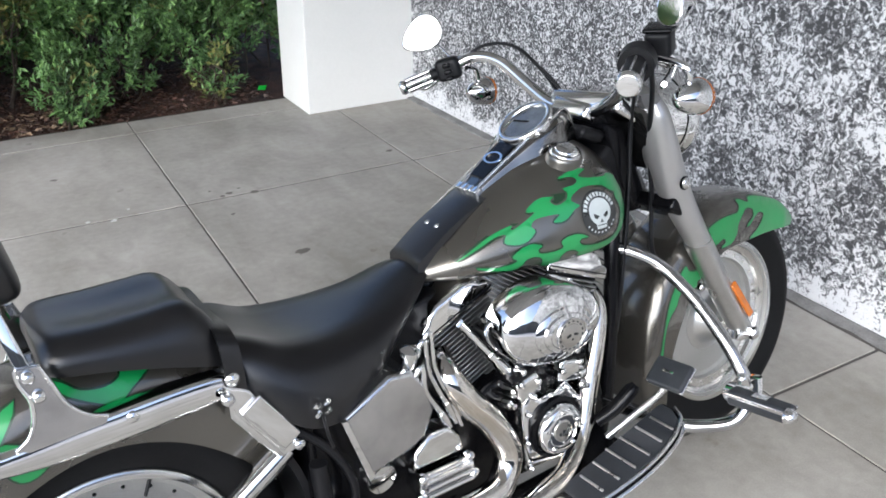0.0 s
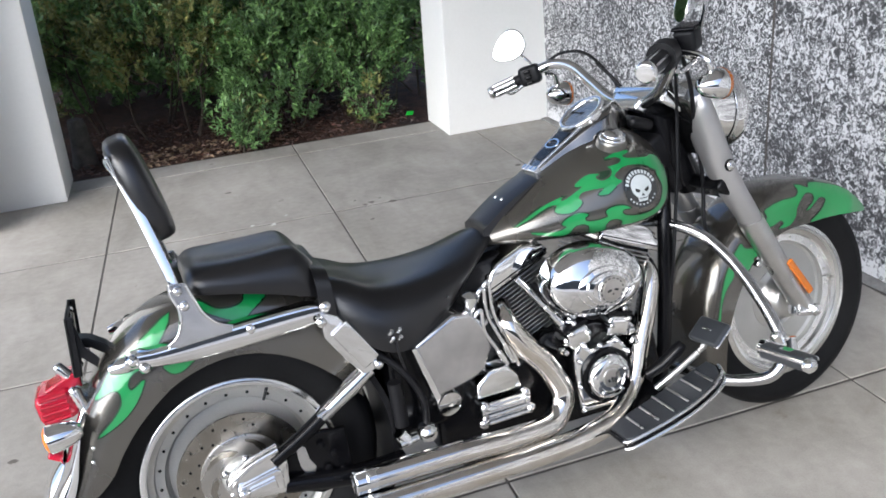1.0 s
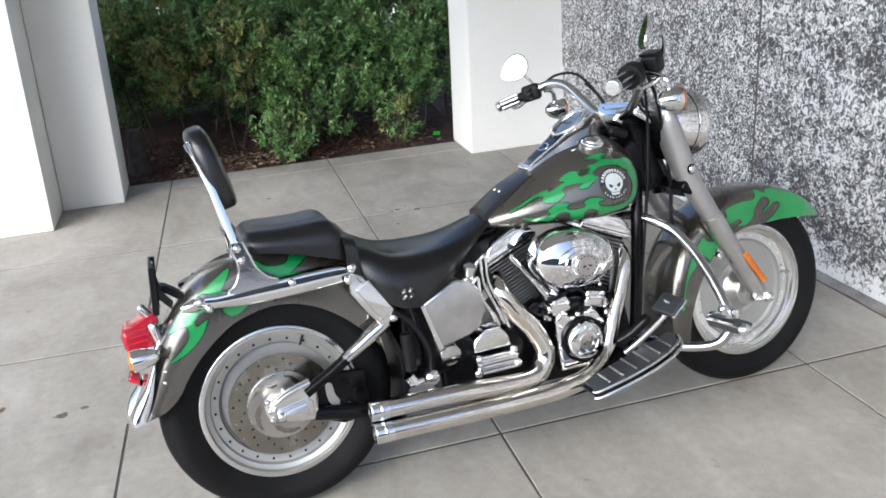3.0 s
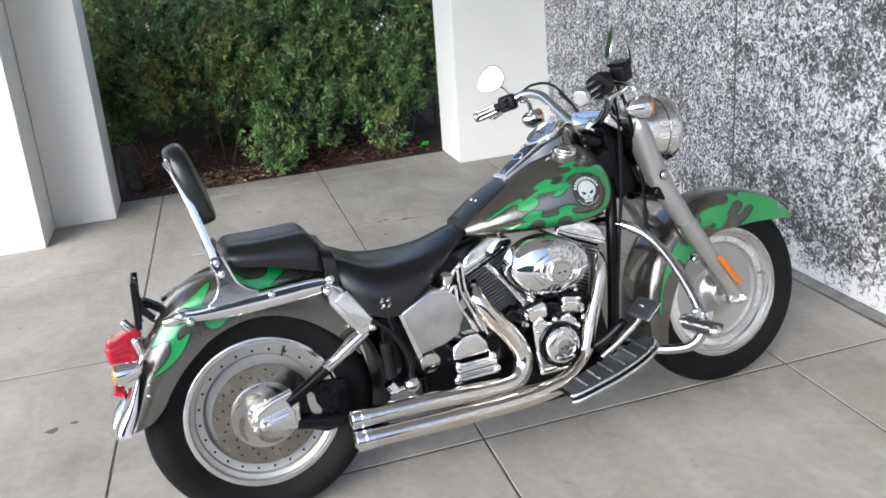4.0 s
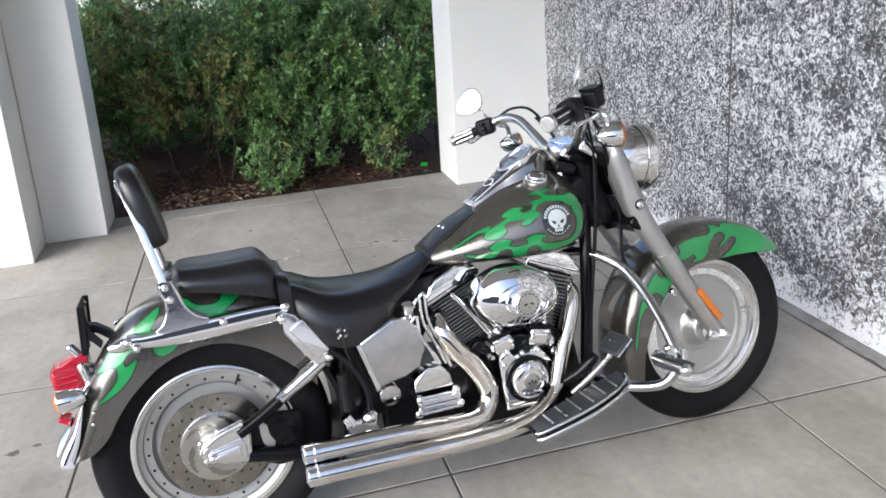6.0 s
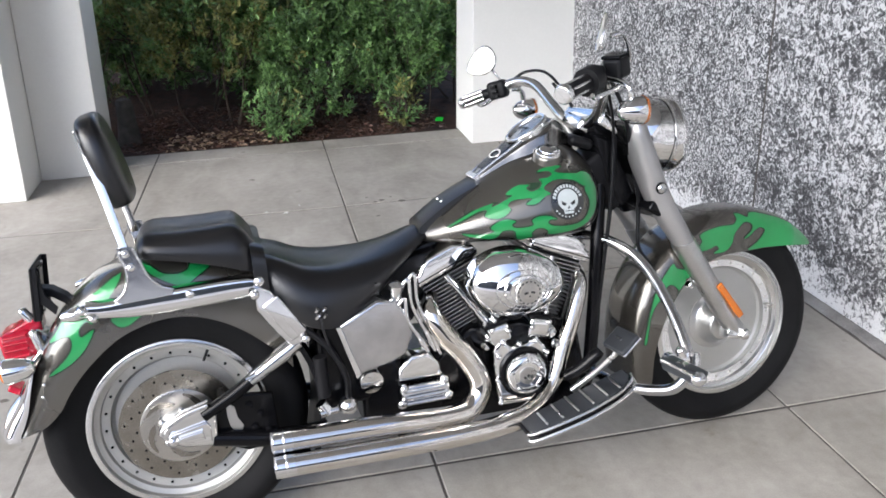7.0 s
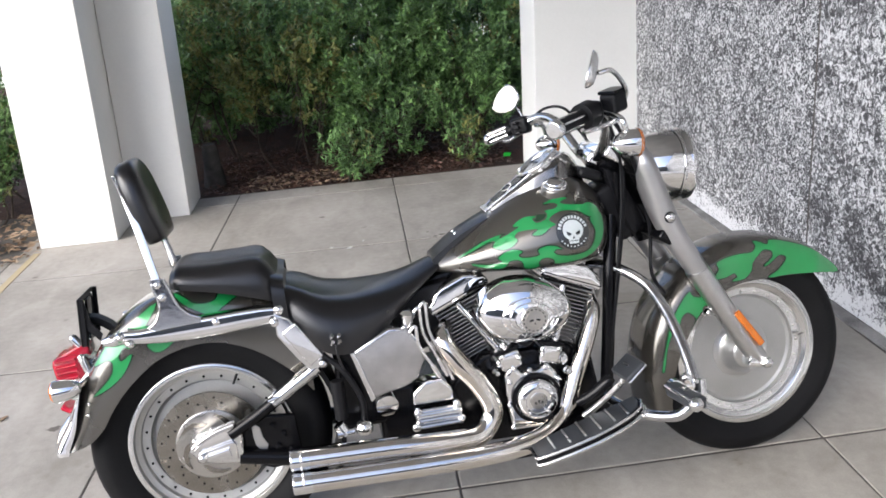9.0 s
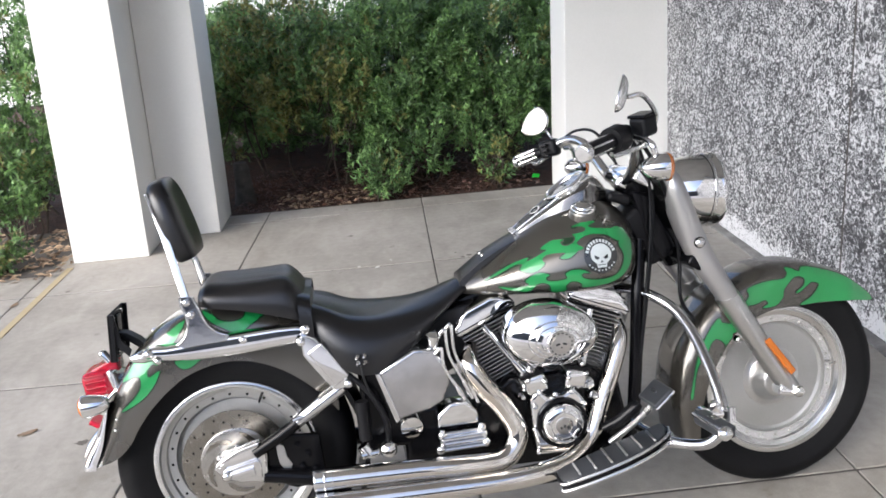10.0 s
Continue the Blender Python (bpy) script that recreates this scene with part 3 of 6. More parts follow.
def disc_wheel(name, at, half, rim, tyre_r, tyre_half, label, m=None):
    face = [(0.0, 0.020), (0.06, 0.020), (0.065, 0.014), (rim * 0.72, 0.008), (rim * 0.755, 0.012), (rim * 0.765, half * 0.45), (rim * 0.86, half * 0.50), (rim * 0.875, half * 0.66),
            (rim * 0.93, half * 0.74), (rim * 0.945, half * 0.98), (rim, half), (rim + 0.004, half * 0.93), (rim - 0.004, half * 0.85)]
    step = [(rim * 0.768, half * 0.455), (rim * 0.86, half * 0.51), (rim * 0.876, half * 0.67), (rim * 0.93, half * 0.75), (rim * 0.938, half * 0.80)]
    prof = face + [(r, -h) for r, h in face[::-1]]
    bm = lathe(prof, at, (0, -1, 0), 80)
    w = part(name, bm, wheel_alloy, bike, label, m, 24)
    for s in (-1, 1):
        part("rim_lip", lathe([(rim * 0.935, s * half * 0.80), (rim * 0.95, s * half * 1.0), (rim * 1.0, s * half * 1.02), (rim + 0.004, s * half * 0.94), (rim - 0.004, s * half * 0.86)], at, (0, -1, 0), 80), bright_rim, w, "", m)
        part("rim_step", lathe([(r, s * (h + 0.0012)) for r, h in step], at, (0, -1, 0), 80), bright_rim if name == "front_wheel" else wheel_alloy, w, "", m, 24)
    part("tyre", wheel_tyre(at, tyre_r, tyre_half, rim), rubber, w, "black rubber tyre", m)
    for i in range(24):
        a = 2 * math.pi * i / 24
        r = rim * 0.815
        p = (at[0] + r * math.cos(a), at[1] - half * 0.475, at[2] + r * math.sin(a))
        part("rivet", lathe([(0.0038, 0.0), (0.0038, 0.003), (0.0022, 0.0045), (0, 0.005)], p, (0, -1, 0), 8), black_metal if name == "rear_wheel" else steel, w, "", m)
    va = 0.1 if name == "front_wheel" else 1.1
    r = rim * 0.9
    p = Vector((at[0] + r * math.cos(va), at[1] - half * 0.7, at[2] + r * math.sin(va)))
    part("valve", tube([p, p + Vector((-0.03 * math.cos(va), -0.004, -0.03 * math.sin(va)))], [0.004, 0.003], 8, 1), steel if name == "front_wheel" else black_plastic, w, "", m)
    return w


front_wheel = disc_wheel("front_wheel", FRONT, 0.052, 0.222, 0.322, 0.062, "polished solid disc front wheel", FORK)
rear_wheel = disc_wheel("rear_wheel", REAR, 0.062, 0.219, 0.325, 0.076, "polished solid disc rear wheel")
fx, fz = FRONT[0], FRONT[2]
part("hub_cap", lathe([(0.092, -0.006), (0.090, 0.002), (0.074, 0.005), (0.070, 0.012), (0.060, 0.022), (0.050, 0.045), (0.044, 0.052), (0.018, 0.054), (0, 0.054)], (fx, -0.012, fz), (0, -1, 0)), satin, front_wheel, "", FORK)
rx, rz = REAR[0], REAR[2]
part("brake_rotor", lathe([(0.088, 0), (0.146, 0), (0.146, 0.005), (0.088, 0.005)], (rx, -0.068, rz), (0, -1, 0), 64), rotor_steel, rear_wheel, "brown-tinged steel brake rotor")
for i in range(36):
    a = 2 * math.pi * i / 36
    r = (0.104, 0.118, 0.132)[i % 3]
    part("rotor_hole", lathe([(0.0032, 0), (0.0032, 0.0012), (0, 0.0014)], (rx + r * math.cos(a), -0.0728, rz + r * math.sin(a)), (0, -1, 0), 8), black_metal, rear_wheel)
part("rotor_carrier", lathe([(0.096, -0.002), (0.096, 0.004), (0.092, 0.006), (0.05, 0.008), (0, 0.008)], (rx, -0.0735, rz), (0, -1, 0), 56), steel, rear_wheel, "satin steel rotor carrier")
for i in range(5):
    a = 2 * math.pi * (i + 0.3) / 5
    outer = [(r, a + t) for r, t in ((0.062, 0.0), (0.072, 0.20), (0.082, 0.45), (0.087, 0.75), (0.088, 1.0))]
    inner_edge = [(r, a + t) for r, t in ((0.084, 1.02), (0.078, 0.80), (0.068, 0.52), (0.058, 0.25))]
    part("carrier_slot", prism([(rx + r * math.cos(t), rz + r * math.sin(t)) for r, t in outer + inner_edge], -0.0835, -0.0800, 0), rotor_steel, rear_wheel)
part("hub", lathe([(0.050, 0), (0.050, 0.018), (0.040, 0.026), (0, 0.032)], (rx, -0.070, rz), (0, -1, 0)), wheel_alloy, rear_wheel)
for i in range(5):
    a = 2 * math.pi * (i + 0.1) / 5
    part("bolt", lathe([(0.009, 0), (0.009, 0.008), (0.006, 0.011), (0, 0.011)], (rx + 0.046 * math.cos(a), -0.09, rz + 0.046 * math.sin(a)), (0, -1, 0), 8), chrome, rear_wheel)


def fender_skin(tops, lows, half, n=24, power=0.55, steps=5, thick=0.004, at=None):
    """A mudguard: crown points on the middle line, skirt points on the sides."""
    T, Lo = spline(tops, steps), spline(lows, steps)
    us = np.linspace(-1, 1, n + 1)

    def ring(i, inset):
        t, l = T[i], Lo[i]
        h = half if isinstance(half, float) else float(np.interp(i / (len(T) - 1), np.linspace(0, 1, len(half)), half))
        out = []
        for u in us:
            a = u * math.pi / 2
            s = abs(math.cos(a)) ** power
            y = math.copysign(abs(math.sin(a)) ** power, u) * (h - inset)
            p = l + (t - l) * s
            d = (l - t) / (np.linalg.norm(l - t) + 1e-9)
            p = p + d * inset * s
            out.append((p[0], y, p[1]))
        return out

    rings = []
    for i in range(len(T)):
        rings.append(ring(i, 0.0) + (ring(i, thick)[::-1] if thick else []))
    return skin(rings)


rear_fender = part("rear_fender", fender_skin(
    [(0.34, 0.60), (0.27, 0.70), (0.14, 0.745), (0.03, 0.755), (-0.045, 0.745), (-0.115, 0.713), (-0.189, 0.647), (-0.243, 0.560), (-0.291, 0.470), (-0.328, 0.400), (-0.344, 0.374)],
    [(0.335, 0.44), (0.275, 0.515), (0.20, 0.577), (0.12, 0.612), (0.04, 0.617), (-0.05, 0.590), (-0.130, 0.530), (-0.180, 0.474), (-0.210, 0.430), (-0.250, 0.396), (-0.300, 0.381)],
    [0.105, 0.11, 0.11, 0.11, 0.112]), pewter, bike, "pewter rear fender with green flames")
front_fender = part("front_fender", fender_skin(
    [(1.285, 0.20), (1.278, 0.33), (1.312, 0.478), (1.40, 0.590), (1.53, 0.662), (1.67, 0.672), (1.80, 0.634), (1.89, 0.572), (1.945, 0.520)],
    [(1.335, 0.18), (1.350, 0.30), (1.395, 0.41), (1.465, 0.500), (1.56, 0.545), (1.67, 0.548), (1.78, 0.545), (1.87, 0.530), (1.93, 0.515)],
    [0.100, 0.104, 0.104, 0.100, 0.095, 0.05]), pewter, bike, "pewter front fender with green flames", FORK)

# fuel tank: width, top and bottom along its length
TANK = [(0.690, 0.034, 0.726, 0.704), (0.72, 0.068, 0.748, 0.697), (0.78, 0.112, 0.788, 0.690), (0.86, 0.146, 0.826, 0.684), (0.95, 0.173, 0.862, 0.679), (1.03, 0.188, 0.890, 0.675),
        (1.095, 0.188, 0.899, 0.676), (1.145, 0.166, 0.888, 0.686), (1.176, 0.128, 0.866, 0.712), (1.194, 0.070, 0.838, 0.760)]


def tank_form():
    rings = []
    for x, w, top, bot in spline(TANK, 5):
        zc = bot + (top - bot) * 0.38
        crown = float(np.interp(x, (0.78, 0.95, 1.10, 1.194), (0.0, 0.024, 0.024, 0.004)))
        ring = []
        for a in np.linspace(0, 2 * math.pi, 48, endpoint=False):
            c, s = math.cos(a), math.sin(a)
            y = math.copysign(abs(c) ** (0.88 if s > 0 else 0.74), c) * w
            z = zc + (math.copysign(abs(s) ** (1.0 if s > 0 else 0.72), s)) * ((top - zc) if s > 0 else (zc - bot))
            if s > 0:
                z += crown * s * s
            ring.append((x, y, z))
        rings.append(ring)
    return skin(rings)


fuel_tank = part("fuel_tank", tank_form(), pewter, bike, "pewter metallic fuel tank with green flames", None, 60)


def top_of_tank(x):
    s = np.array(spline(TANK, 5))
    return float(np.interp(x, s[:, 0], s[:, 2]))


def tank_strip(x0, x1, half, lift, n=16):
    rings = []
    for x in np.linspace(x0, x1, n):
        z = top_of_tank(x)
        rings.append([(x, -half, z - 0.02), (x, -half * 0.95, z + lift * 0.55), (x, -half * 0.4, z + lift), (x, half * 0.4, z + lift), (x, half * 0.95, z + lift * 0.55), (x, half, z - 0.02)])
    return skin(rings)


part("tank_bib", tank_strip(0.700, 0.90, 0.058, 0.013), leather, fuel_tank, "black leather strip over the tank's middle")
for s in (-1, 1):
    part("bib_stud", lathe([(0.007, 0), (0.006, 0.004), (0, 0.006)], (0.775, s * 0.018, top_of_tank(0.775) + 0.010), (-0.4, 0, 1), 12), chrome, fuel_tank)
rings = []
for x, h, up in spline([(0.868, 0.030, 0.020), (0.90, 0.036, 0.030), (0.96, 0.046, 0.046), (1.01, 0.058, 0.062), (1.06, 0.064, 0.074), (1.095, 0.055, 0.084), (1.125, 0.040, 0.060), (1.15, 0.028, 0.020)], 4):
    z = top_of_tank(x)
    rings.append([(x, -h * 1.15, z - 0.03), (x, -h, z + up * 0.7), (x, -h * 0.75, z + up), (x, h * 0.75, z + up), (x, h, z + up * 0.7), (x, h * 1.15, z - 0.03)])
console = part("tank_console", skin(rings), console_metal, bike, "chrome tank console with a round dial")
for s in (-1, 1):
    part("console_rim", tube([(r[0][0], s * (abs(r[2][1]) + 0.001), r[2][2]) for r in rings[::4]], 0.0036, 8, 3), chrome, console)
part("console_inset", box((0.935, 0, top_of_tank(0.935) + 0.0395), (0.100, 0.052, 0.006), 0.002, (0, -33, 0)), black_metal, console)
part("console_badge", lathe([(0.016, 0), (0.021, 0), (0.021, 0.003), (0.016, 0.003)], (0.937, 0, top_of_tank(0.937) + 0.0435), (-0.545, 0, 0.838), 24, 1.35, 0.8), chrome, console)
for s in (-1.5, -0.5, 0.5, 1.5):
    part("console_tooth", box((0.872, s * 0.0185, 0.846), (0.018, 0.0165, 0.022), 0.003, (0, -30, 0)), chrome, console)
DIAL, DIAL_UP = Vector((1.030, 0.004, 0.958)), (-0.52, 0, 0.854)
part("dial_rim", lathe([(0.052, -0.03), (0.060, -0.012), (0.064, 0.004), (0.060, 0.010), (0.051, 0.008), (0.050, 0.0)], DIAL, DIAL_UP), chrome, console, "", None, 60)
part("dial_face", lathe([(0.052, 0.000), (0.052, 0.002), (0, 0.0022)], DIAL, DIAL_UP), dial_grey, console, "grey glazed dial face")
part("dial_needle", box((1.026, 0.014, 0.9615), (0.004, 0.040, 0.002), 0.0005, (0, -31, 20)), black_metal, console)
for s in (-1, 1):
    part("cap_neck", lathe([(0.040, -0.018), (0.037, -0.006), (0.035, 0.001), (0.031, 0.003)], (1.047, s * 0.100, 0.904), (0.0, s * 0.42, 1)), pewter, fuel_tank)
    part("fuel_cap", lathe([(0.032, -0.004), (0.0335, 0.003), (0.031, 0.007), (0.025, 0.0085), (0.024, 0.0125), (0.019, 0.015), (0, 0.016)], (1.047, s * 0.100, 0.906), (0.0, s * 0.42, 1)), chrome, fuel_tank, "chrome fuel cap")


def seat_form(rows, steps=5):
    """rows: x, half width, top at the middle, top at the shoulder, bottom edge."""
    rings = []
    for x, w, top, shoulder, bot in spline(rows, steps):
        half = [(0.0, top), (w * 0.35, top + (shoulder - top) * 0.25), (w * 0.60, shoulder + (top - shoulder) * 0.12), (w * 0.76, shoulder * 0.93 + bot * 0.07), (w * 0.90, shoulder * 0.74 + bot * 0.26), (w * 0.98, shoulder * 0.50 + bot * 0.50),
                (w, shoulder * 0.22 + bot * 0.78), (w * 0.975, bot), (w * 0.5, bot + 0.012)]
        ring = [(x, y, z) for y, z in half] + [(x, -y, z) for y, z in half[:0:-1]]
        rings.append(ring)
    return skin(rings)


seat = part("rider_seat", seat_form([(0.272, 0.118, 0.725, 0.740, 0.690), (0.290, 0.138, 0.730, 0.740, 0.660), (0.335, 0.165, 0.712, 0.726, 0.600), (0.39, 0.182, 0.690, 0.698, 0.560), (0.45, 0.182, 0.682, 0.686, 0.553),
                                     (0.51, 0.168, 0.686, 0.684, 0.575), (0.57, 0.146, 0.696, 0.688, 0.618), (0.63, 0.117, 0.712, 0.701, 0.665), (0.685, 0.085, 0.733, 0.723, 0.700), (0.715, 0.062, 0.740, 0.730, 0.716)]), leather, bike, "black leather rider seat", None, 70)
pillion = part("pillion_seat", seat_form([(0.012, 0.100, 0.800, 0.797, 0.772), (0.019, 0.120, 0.813, 0.811, 0.774), (0.045, 0.132, 0.820, 0.823, 0.769), (0.11, 0.138, 0.812, 0.821, 0.757), (0.18, 0.140, 0.811, 0.822, 0.738),
                                          (0.232, 0.140, 0.812, 0.823, 0.721), (0.258, 0.137, 0.798, 0.806, 0.712), (0.279, 0.130, 0.770, 0.776, 0.705), (0.299, 0.119, 0.738, 0.742, 0.706)]), leather, bike, "black leather pillion seat", None, 70)
strap = [(0.282, y, z) for y, z in ((-0.150, 0.672), (-0.152, 0.715), (-0.142, 0.757), (-0.10, 0.775), (0, 0.770), (0.10, 0.775), (0.142, 0.757), (0.152, 0.715), (0.150, 0.672))]
rings = [[(p[0] - 0.016, p[1], p[2]), (p[0] + 0.016, p[1], p[2] - 0.012), (p[0] + 0.016, p[1] * 1.035, p[2] - 0.010), (p[0] - 0.016, p[1] * 1.035, p[2] + 0.002)] for p in spline(strap, 4)]
part("seat_strap", skin(rings), leather, pillion, "black leather strap across the seat")
for s in (-1, 1):
    for i in range(4):
        part("lacing", tube([(0.398 + 0.018 * (i % 2), s * 0.190, 0.588 + 0.017 * (i // 2)), (0.402 + 0.018 * (i % 2), s * 0.197, 0.596 + 0.017 * (i // 2))], 0.005, 8, 1), chrome, seat)
    part("lace", tube([(0.408, s * 0.192, 0.585), (0.411, s * 0.195, 0.55), (0.420, s * 0.188, 0.515)], 0.003, 6), leather, seat)

# fender struts, backrest bar and pad
STRUT_TOP = [(-0.136, 0.674), (-0.128, 0.684), (-0.108, 0.689), (-0.077, 0.687), (-0.040, 0.689), (0.02, 0.694), (0.105, 0.698), (0.19, 0.701), (0.255, 0.699), (0.285, 0.691), (0.296, 0.682)]
STRUT_LOW = [(-0.136, 0.668), (-0.130, 0.659), (-0.110, 0.655), (-0.074, 0.650), (-0.038, 0.646), (0.01, 0.642), (0.105, 0.642), (0.19, 0.647), (0.248, 0.652), (0.282, 0.659), (0.296, 0.668)]


def bowed_plate(top, low, y_in, y_out, steps=3):
    """A cast bar whose outer face is slightly bowed, between an upper and a lower edge in x and z."""
    rings = []
    for t, l in zip(spline(top, steps), spline(low, steps)):
        ring = []
        for v, y in ((0.0, y_in), (0.0, y_out * 0.6 + y_in * 0.4), (0.05, y_out * 0.9 + y_in * 0.1), (0.2, y_out * 0.996 + y_in * 0.004), (0.5, y_out), (0.8, y_out * 0.996 + y_in * 0.004), (0.95, y_out * 0.9 + y_in * 0.1), (1.0, y_out * 0.6 + y_in * 0.4), (1.0, y_in)):
            ring.append((t[0] + (l[0] - t[0]) * v, y, t[1] + (l[1] - t[1]) * v))
        rings.append(ring)
    return skin(rings)


def flat_bar(pts, wide, thick, steps=5):
    """A flat bar along a smooth line in a nearly upright plane; wide runs fore and aft."""
    line = [Vector(map(float, p)) for p in spline(pts, steps)]
    rings = []
    for i, p in enumerate(line):
        d = (line[min(i + 1, len(line) - 1)] - line[max(i - 1, 0)]).normalized()
        fore = Vector((1, 0, 0))
        fore = (fore - d * fore.dot(d)).normalized()
        out = d.cross(fore)
        rings.append([p + fore * wide * a + out * thick * b for a, b in ((-0.5, -0.25), (-0.42, -0.5), (0.42, -0.5), (0.5, -0.25), (0.5, 0.25), (0.42, 0.5), (-0.42, 0.5), (-0.5, 0.25))])
    return skin(rings)


for s in (-1, 1):
    y0, y1 = s * 0.112, s * 0.142
    strut = part("fender_strut", bowed_plate(STRUT_TOP, STRUT_LOW, s * 0.114, s * 0.148), chrome, bike, "chrome fender strut")
    part("strut_cover", prism([(0.262, 0.684), (0.300, 0.664), (0.372, 0.548), (0.362, 0.520), (0.336, 0.512), (0.300, 0.560), (0.262, 0.622)], min(s * 0.122, s * 0.160), max(s * 0.122, s * 0.160), 0.006), chrome, strut)
    part("strut_block", box((0.325, s * 0.163, 0.592), (0.115, 0.012, 0.045), 0.004, (0, 58, 0)), chrome, strut)
    for bx, bz in ((0.262, 0.660), (0.369, 0.531), (0.118, 0.680)):
        part("strut_bolt", lathe([(0.0115, 0), (0.0115, 0.005), (0.008, 0.009), (0, 0.010)], (bx, s * (0.160 if bx > 0.2 else 0.141), bz), (0, s, 0), 16), chrome, strut)
    part("seat_concho", lathe([(0.013, 0), (0.012, 0.004), (0.005, 0.007), (0, 0.008)], (0.277, s * 0.155, 0.690), (0, s, 0), 18), chrome, strut)
    part("strut_end", tube([(-0.165, s * 0.128, 0.664), (-0.140, s * 0.128, 0.666), (-0.118, s * 0.128, 0.668)], [0.010, 0.017, 0.015], 12, 3), chrome, strut)
    for k in (0, 1):
        part("strut_nut", lathe([(0.013, 0), (0.012, 0.010), (0.005, 0.015), (0, 0.015)], (-0.118 + 0.02 * k, s * 0.140, 0.676 - 0.02 * k), (0, s, 0), 12), chrome, strut)
    left_edge = [(-0.046, 0.690), (-0.026, 0.703), (-0.013, 0.730), (-0.011, 0.762), (-0.020, 0.790), (-0.020, 0.812)]
    right_edge = [(0.010, 0.810), (0.020, 0.780), (0.033, 0.740), (0.056, 0.712), (0.084, 0.699)]
    side = part("backrest_side_plate", prism([tuple(map(float, q)) for q in spline(left_edge, 3) + spline(right_edge, 3)] + [(0.08, 0.686), (-0.03, 0.680)], min(s * 0.143, s * 0.150), max(s * 0.143, s * 0.150), 0.0015), worn_chrome, bike, "chrome backrest side plate with a raised rim")
    for edge in (left_edge, right_edge):
        part("plate_rim", tube([(x, s * 0.150, z) for x, z in edge], 0.0035, 8, 4), chrome, side)
    for bx, bz in ((-0.006, 0.797), (0.001, 0.764)):
        part("plate_bolt", lathe([(0.0095, 0), (0.0095, 0.006), (0.005, 0.009), (0, 0.009)], (bx, s * 0.150, bz), (0, s, 0), 14), chrome, side)
part("backrest_bar", flat_bar([(-0.005, -0.142, 0.785), (-0.014, -0.134, 0.835), (-0.034, -0.112, 0.93), (-0.058, -0.086, 1.025), (-0.072, -0.045, 1.052), (-0.074, 0, 1.056), (-0.072, 0.045, 1.052), (-0.058, 0.086, 1.025), (-0.034, 0.112, 0.93), (-0.014, 0.134, 0.835), (-0.005, 0.142, 0.785)], 0.019, 0.009), chrome, bike, "flat chrome backrest bar")


def pad_form():
    rings = []
    for h, w, t in spline([(-0.105, 0.075, 0.016), (-0.10, 0.098, 0.026), (-0.06, 0.112, 0.031), (0.0, 0.114, 0.033), (0.05, 0.108, 0.033), (0.085, 0.094, 0.030), (0.104, 0.070, 0.024), (0.111, 0.040, 0.014)], 4):
        ring = []
        for a in np.linspace(0, 2 * math.pi, 28, endpoint=False):
            c, s = math.cos(a), math.sin(a)
            ring.append((math.copysign(abs(c) ** 0.6, c) * t, math.copysign(abs(s) ** 0.55, s) * w, h))
        rings.append(ring)
    bm = skin(rings)
    bm.transform(pose(-0.028, 0, 0.993, 0, -15, 0))
    return bm


pad = part("backrest_pad", pad_form(), leather, bike, "black leather backrest pad", None, 70)
part("pad_backing", box((-0.052, 0, 0.985), (0.008, 0.19, 0.185), 0.003, (0, -14, 0)), chrome, pad)

# tail
tail = part("tail_light", box((-0.286, 0, 0.584), (0.078, 0.106, 0.068), 0.017, (0, -5, 0)), red_lens, bike, "ribbed red tail light lens in a chrome housing")
for s in (-1, 1):
    for k in range(4):
        part("lens_rib", tube([(-0.314, s * 0.0515, 0.560 + 0.016 * k), (-0.262, s * 0.0535, 0.564 + 0.016 * k)], 0.0042, 8, 1), red_lens, tail)
part("tail_housing", box((-0.238, 0, 0.580), (0.026, 0.122, 0.088), 0.012, (0, -14, 0)), chrome, tail)
part("tail_top_lens", prism([(-0.306, 0.610), (-0.300, 0.620), (-0.250, 0.642), (-0.230, 0.644), (-0.230, 0.610)], -0.032, 0.032, 0.007), red_lens, tail)
part("tail_lug", lathe([(0.012, -0.02), (0.012, 0.01), (0.007, 0.016), (0, 0.017)], (-0.262, -0.020, 0.652), (-0.5, 0, 0.8), 14), chrome, tail)
plate = part("plate_bracket", prism([(-0.236, 0.640), (-0.226, 0.768), (-0.214, 0.768), (-0.205, 0.70), (-0.182, 0.668), (-0.19, 0.650), (-0.215, 0.68), (-0.222, 0.640)], -0.055, -0.048, 0.001), black_plastic, bike, "black registration plate bracket")
part("plate_back", box((-0.230, 0.012, 0.706), (0.006, 0.150, 0.128), 0.003, (0, 5, 0)), black_plastic, plate)
for y in (-0.058, 0.082):
    part("plate_flange", box((-0.224, y, 0.706), (0.016, 0.006, 0.126), 0.002, (0, 5, 0)), black_plastic, plate)
part("plate_channel", box((-0.2235, 0.005, 0.700), (0.010, 0.040, 0.115), 0.003, (0, 5, 0)), black_metal, plate)
part("plate_stay", prism([(-0.222, 0.690), (-0.222, 0.712), (-0.196, 0.706), (-0.166, 0.684), (-0.150, 0.660), (-0.172, 0.664), (-0.196, 0.684)], -0.022, 0.020, 0.004), black_plastic, plate)
for y, z in ((-0.030, 0.752), (0.050, 0.757), (-0.034, 0.660)):
    part("plate_bolt", lathe([(0.006, 0), (0.006, 0.005), (0, 0.007)], (-0.2225, y, z), (1, 0, 0), 10), chrome, plate)
